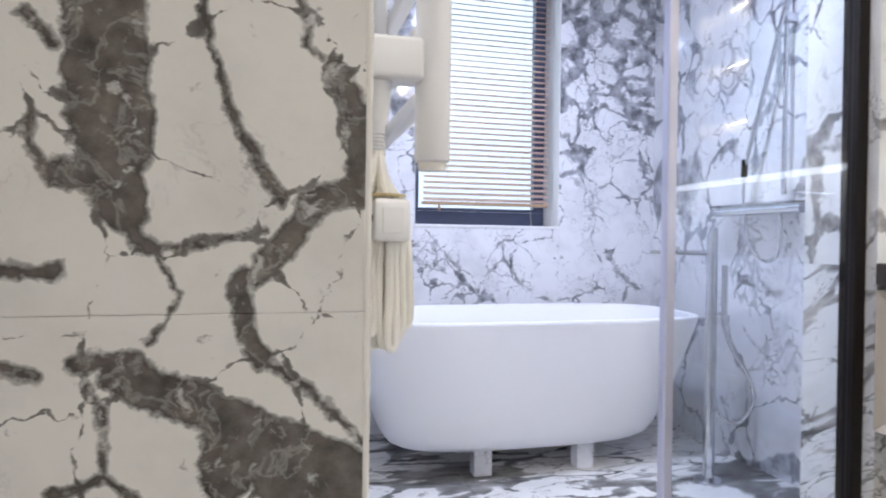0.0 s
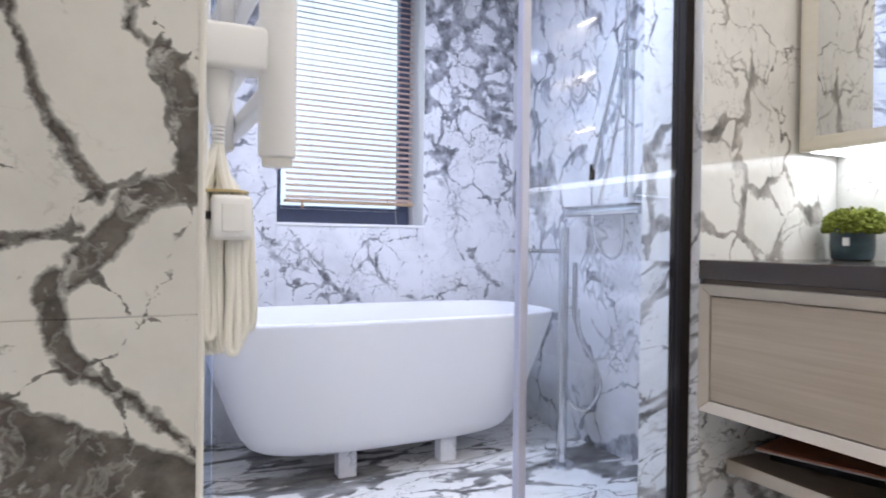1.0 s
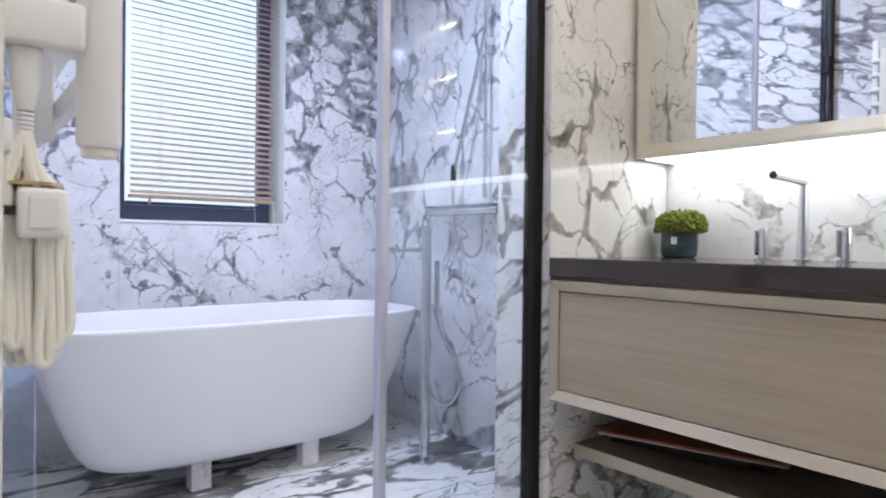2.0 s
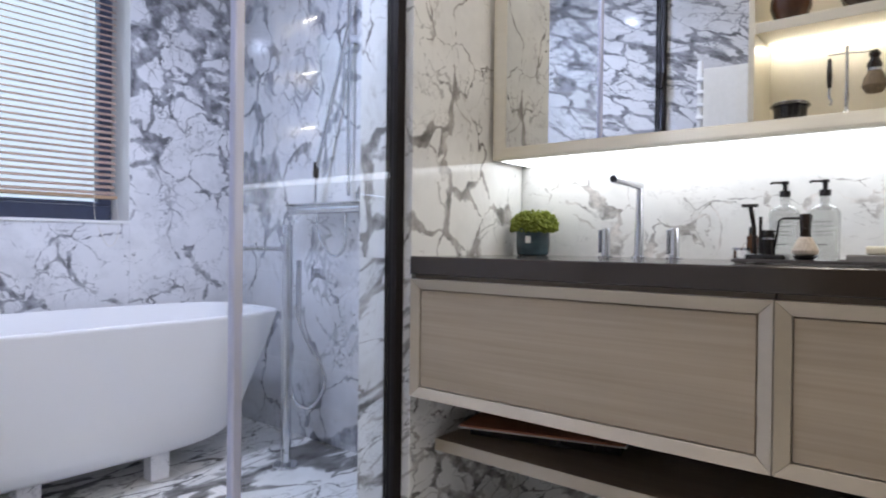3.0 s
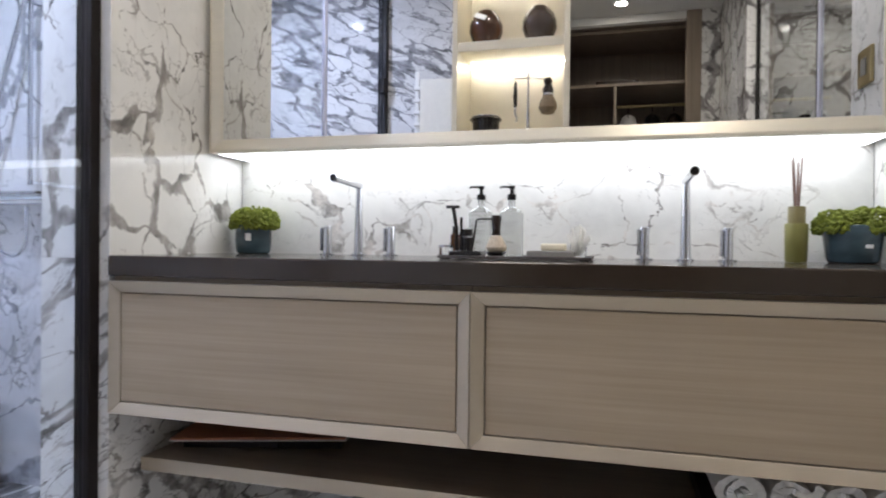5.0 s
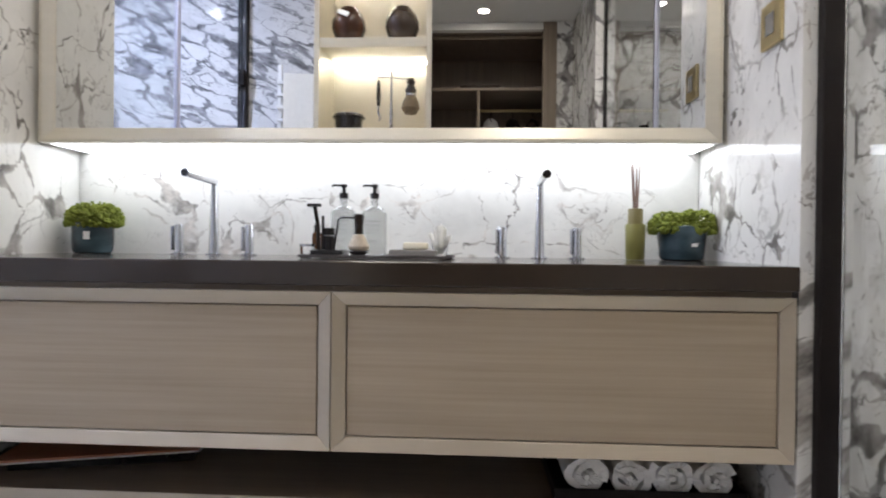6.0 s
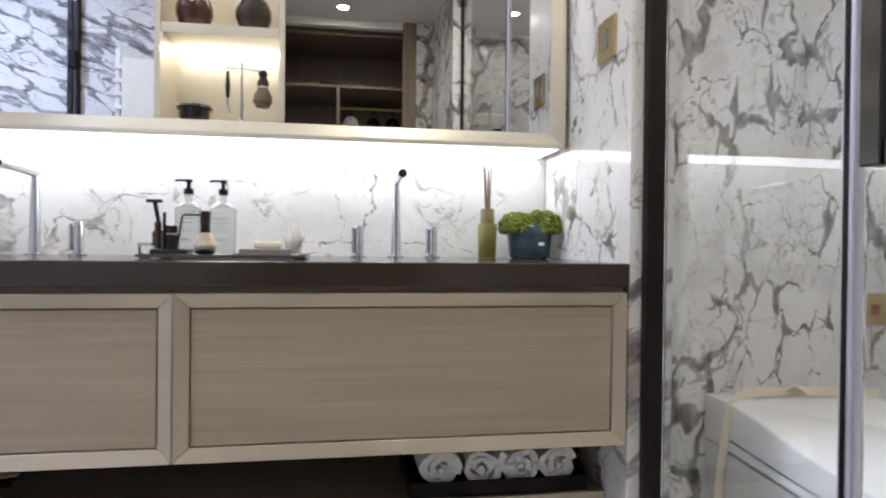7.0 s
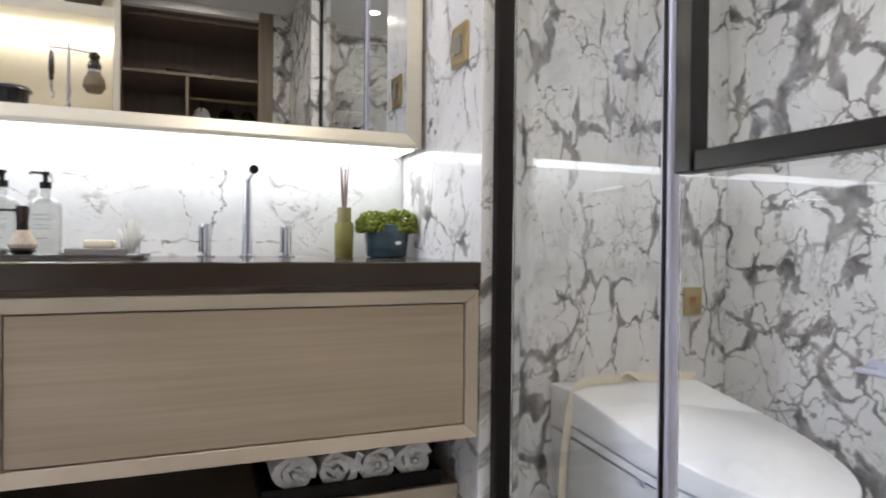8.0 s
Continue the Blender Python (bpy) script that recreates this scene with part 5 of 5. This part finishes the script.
part("arm", tube([(0.03, 0.006, 0), (0.03, 0.07, 0), (-0.09, 0.07, 0)], 0.008, 10), M_STEEL, ph, smooth=True)


# ---- toilet ----
def toilet():
    t = thing("toilet", "white one-piece smart toilet with closed lid", "toilet", (1.615, -1.18, 0))
    n = 72

    def outline(w, back, tip, p=2.3, square=0.30):
        """Half-round front, straight sides to the back; x runs towards the front."""
        pts = []
        front = tip - (tip - back) * 0.62
        for i in range(n + 1):
            a = -math.pi / 2 + math.pi * i / n
            c, s = math.cos(a), math.sin(a)
            pts.append((-(front + (tip - front) * abs(c) ** (2 / p)), w * (1 if s >= 0 else -1) * abs(s) ** (2 / p)))
        pts.append((-back, w))
        pts.insert(0, (-back, -w))
        return pts

    def solid(levels):
        bm = bmesh.new()
        rings = []
        for w, back, tip, zb, zf in levels:
            o = outline(w, back, tip)
            rings.append([bm.verts.new((x, y, zb + (zf - zb) * ((-x) - back) / (tip - back))) for x, y in o])
        k = len(rings[0])
        for a, b in zip(rings, rings[1:]):
            for i in range(k):
                bm.faces.new((a[i], a[(i + 1) % k], b[(i + 1) % k], b[i]))
        bm.faces.new(rings[0])
        bm.faces.new(rings[-1])
        return bm
    part("bowl", solid([(0.15, 0.0, 0.52, 0.0, 0.0), (0.165, 0.0, 0.56, 0.10, 0.10), (0.195, 0.0, 0.635, 0.30, 0.26), (0.207, 0.0, 0.690, 0.375, 0.336), (0.208, 0.0, 0.694, 0.39, 0.348)]), M_CERAMIC, t, smooth=True)
    part("seat", solid([(0.206, 0.10, 0.696, 0.393, 0.351), (0.210, 0.10, 0.704, 0.396, 0.354), (0.211, 0.10, 0.706, 0.414, 0.364), (0.208, 0.10, 0.702, 0.419, 0.368)]), M_WHITEPL, t, smooth=True)
    part("lid", solid([(0.209, 0.115, 0.708, 0.423, 0.372), (0.214, 0.112, 0.716, 0.427, 0.375), (0.215, 0.112, 0.719, 0.512, 0.408), (0.2135, 0.113, 0.717, 0.5165, 0.4125), (0.211, 0.115, 0.714, 0.5185, 0.4145)]), M_CERAMIC, t, "glossy white closed lid", smooth=True)
    part("rear_cover", box(-0.111, -0.208, 0.394, 0.0, 0.208, 0.515, 0.006, 3), M_CERAMIC, t, smooth=True)
    part("side_button", box(-0.40, 0.2005, 0.355, -0.345, 0.2035, 0.372, 0.002), M_STEEL, t)
    return t


toilet()
strap = thing("protective_strap", "cream webbing strap lying over the toilet back", "strap", (1.615, -1.18, 0))
part("strap", tube(spline([(-0.10, 0.232, 0.15), (-0.105, 0.230, 0.30), (-0.115, 0.222, 0.43), (-0.12, 0.20, 0.524), (-0.10, 0.13, 0.536), (-0.085, 0.06, 0.531), (-0.09, 0.0, 0.534), (-0.10, -0.10, 0.531), (-0.12, -0.21, 0.529)], 8), 0.0028, 10, flat=0.0125), M_STRAP, strap, smooth=True)
part("knot", tube(spline([(-0.085, 0.03, 0.535), (-0.10, 0.015, 0.55), (-0.12, 0.0, 0.54), (-0.10, -0.02, 0.532)], 6), 0.012, 10, flat=0.004), M_STRAP, strap, smooth=True)

# ---- hair dryer on the jamb ----
dry = thing("hair_dryer", "slim white hair dryer in wall holder, cord bundled", "hair dryer", (0.055, 0.545, 0))
part("barrel", lathe([(0, 0.966), (0.011, 0.966), (0.0132, 0.9675), (0.0138, 0.97), (0.0138, 1.20), (0.012, 1.206), (0, 1.206)], 32, (0.062, 0, 0)), M_WHITEPL, dry, smooth=True)
part("outlet_ring", lathe([(0, 0.960), (0.0105, 0.960), (0.0112, 0.963), (0.0110, 0.9658), (0, 0.9658)], 28, (0.062, 0, 0)), M_CABLE, dry, "cream outlet ring", smooth=True)
part("holder", box(0.0, -0.016, 1.026, 0.052, 0.012, 1.058, 0.004, 3), M_WHITEPL, dry, smooth=True)
part("grip", lathe([(0, 0.988), (0.005, 0.988), (0.0085, 1.005), (0.010, 1.0255), (0, 1.0255)], 20, (0.020, 0, 0)), M_WHITEPL, dry, smooth=True)
part("lower_clip", box(0.0, -0.010, 0.958, 0.013, 0.008, 0.980, 0.003), M_WHITEPL, dry, smooth=True)
for k in range(5):
    part("strain_relief", lathe([(0.0036, 0), (0.0048, 0.0005), (0.0048, 0.002), (0.0036, 0.0025)], 14, (0.020, 0, 0.974 + k * 0.0030)), M_WHITEPL, dry)
rnd = random.Random(11)
for k in range(13):
    xo = 0.006 + (k % 7) * 0.0052 + rnd.uniform(-0.001, 0.001)
    yo = -0.010 + 0.012 * (k // 7) + rnd.uniform(-0.004, 0.004)
    zl = 0.824 + rnd.uniform(0, 0.02)
    part("cord", tube(spline([(0.020 + rnd.uniform(-0.002, 0.002), 0, 0.974), (0.020 + (xo - 0.020) * 0.45 + rnd.uniform(-0.007, 0.007), yo * 0.5, 0.952), (xo, yo, 0.925), (xo + rnd.uniform(-0.002, 0.002), yo, 0.875), (xo, yo, zl + 0.008), (xo + 0.0032, yo, zl), (xo + 0.0064, yo + 0.001, zl + 0.008), (xo + 0.006, yo + 0.002, 0.875), (xo + 0.003, yo + 0.002, 0.925)], 6), 0.0032, 9), M_CABLE, dry, smooth=True)
plug = part("plug", box(0.014, -0.026, 0.905, 0.041, -0.006, 0.936, 0.004, 3), M_WHITEPL, dry, "white plug", smooth=True)
part("plug_face", box(0.020, -0.0275, 0.911, 0.035, -0.0262, 0.930, 0.0005), M_CERAMIC, plug)
part("cord_tie", lathe([(0.0165, 0.9385), (0.0175, 0.9385), (0.0175, 0.9405), (0.0165, 0.9405)], 24, (0.024, 0, 0)), M_BRASS, dry)
part("pin", tube([(0.0138, -0.016, 0.922), (0.006, -0.016, 0.922)], 0.003, 8), M_BLACKGLOSS, plug)

# ---- towel warmer beyond the jamb ----
rail = thing("towel_warmer", "white flat-bar towel warmer on the jamb wall", "towel warmer", (0.055, 0.0, 0))
for y in (0.78, 1.025):
    part("upright", box(0.045, y - 0.012, 1.00, 0.062, y + 0.012, 1.80, 0.004, 3), M_WHITEPL, rail, smooth=True)
    for z in (1.10, 1.74):
        part("wall_bracket", tube([(0.0, y, z), (0.045, y, z)], 0.008, 10), M_WHITEPL, rail)
for k in range(12):
    part("flat_bar", box(0.0625, 0.63, 1.022 + k * 0.0615, 0.078, 1.036, 1.040 + k * 0.0615, 0.004, 3), M_WHITEPL, rail, smooth=True)



def folded_towel():
    """A bath towel hung over the upper bars: a thick U of cloth with soft waves."""
    bm = bmesh.new()
    rnd = random.Random(4)
    ph = [rnd.uniform(0, 6) for _ in range(4)]
    prof = [(0.058, 1.52), (0.056, 1.62), (0.055, 1.72), (0.060, 1.745), (0.074, 1.752), (0.089, 1.745), (0.0945, 1.72), (0.096, 1.62), (0.097, 1.50), (0.0975, 1.40)]
    rows = []
    for j in range(25):
        y = 0.645 + 0.352 * j / 24
        rows.append([bm.verts.new((x + 0.0022 * math.sin(y * 46 + ph[0] + z * 3) + 0.0012 * math.sin(y * 120 + ph[1]), y, z + 0.003 * math.sin(y * 18 + ph[2]))) for x, z in prof])
    for a, b in zip(rows, rows[1:]):
        for k in range(len(prof) - 1):
            bm.faces.new((a[k], a[k + 1], b[k + 1], b[k]))
    bmesh.ops.recalc_face_normals(bm, faces=bm.faces)
    bmesh.ops.solidify(bm, geom=bm.faces[:], thickness=0.006)
    ob = new("bath_towel", mesh_of("bath_towel", bm, M_TOWEL, True))
    ob.location = (0.055, 0, 0)
    tagged(ob, "white bath towel folded over the towel warmer", "towel")


folded_towel()

# ---- wardrobe, seen in the mirror ----
wd = thing("wardrobe", "dark walnut open wardrobe with rail and shelf", "wardrobe", (-1.40, 0, 0))
part("shelf", box(-0.30, -0.595, 1.97, 0.28, 0.448, 1.99, 0.002), M_DARKWOOD, wd)
part("edge_trim", box(0.2805, -0.595, 1.971, 0.283, 0.448, 1.989, 0.001), M_WOODJAMB, wd)
part("divider", box(-0.30, 0.02, 0.0, 0.28, 0.04, 1.9695, 0.002), M_DARKWOOD, wd)
part("divider_trim", box(0.2805, 0.021, 0.0, 0.283, 0.039, 1.9655, 0.001), M_WOODJAMB, wd)
part("top_trim", box(0.270, -0.595, 2.325, 0.286, 0.448, 2.345, 0.001), M_WOODJAMB, wd)
part("top_panel", box(-0.318, -0.597, 2.350, 0.337, 0.449, 2.398, 0.002), M_DARKWOOD, wd)
part("hanging_rail", tube([(0.05, -0.595, 1.88), (0.05, 0.0195, 1.88)], 0.011, 10), M_BRASS, wd)
bx = new("storage_box", mesh_of("storage_box", box(-1.42, -0.12, 1.9905, -1.20, 0.16, 2.03, 0.004), M_LACQDK))
tagged(bx, "flat taupe storage box on the wardrobe shelf", "box")


def garment(y, mat, label):
    g = thing("garment", label, "clothing", (-1.35, y, 1.87), "hanging clothes")
    part("hanger", tube(spline([(0, 0, 0.022), (0.0, 0.0, 0.0), (0, 0, -0.03), (0.08, 0.004, -0.06), (0.16, 0.0, -0.10)], 4), 0.003, 6), M_BLACKGLOSS, g)
    part("cloth", lathe([(0.02, -0.05), (0.045, -0.07), (0.06, -0.12), (0.055, -0.4), (0.065, -0.85), (0, -0.85)], 18), mat, g, smooth=True)


garment(-0.06, M_TOWEL, "white shirt on a hanger")
garment(-0.22, M_BLACKGLOSS, "dark jacket on a hanger")
garment(-0.36, M_HORN, "dark brown coat on a hanger")
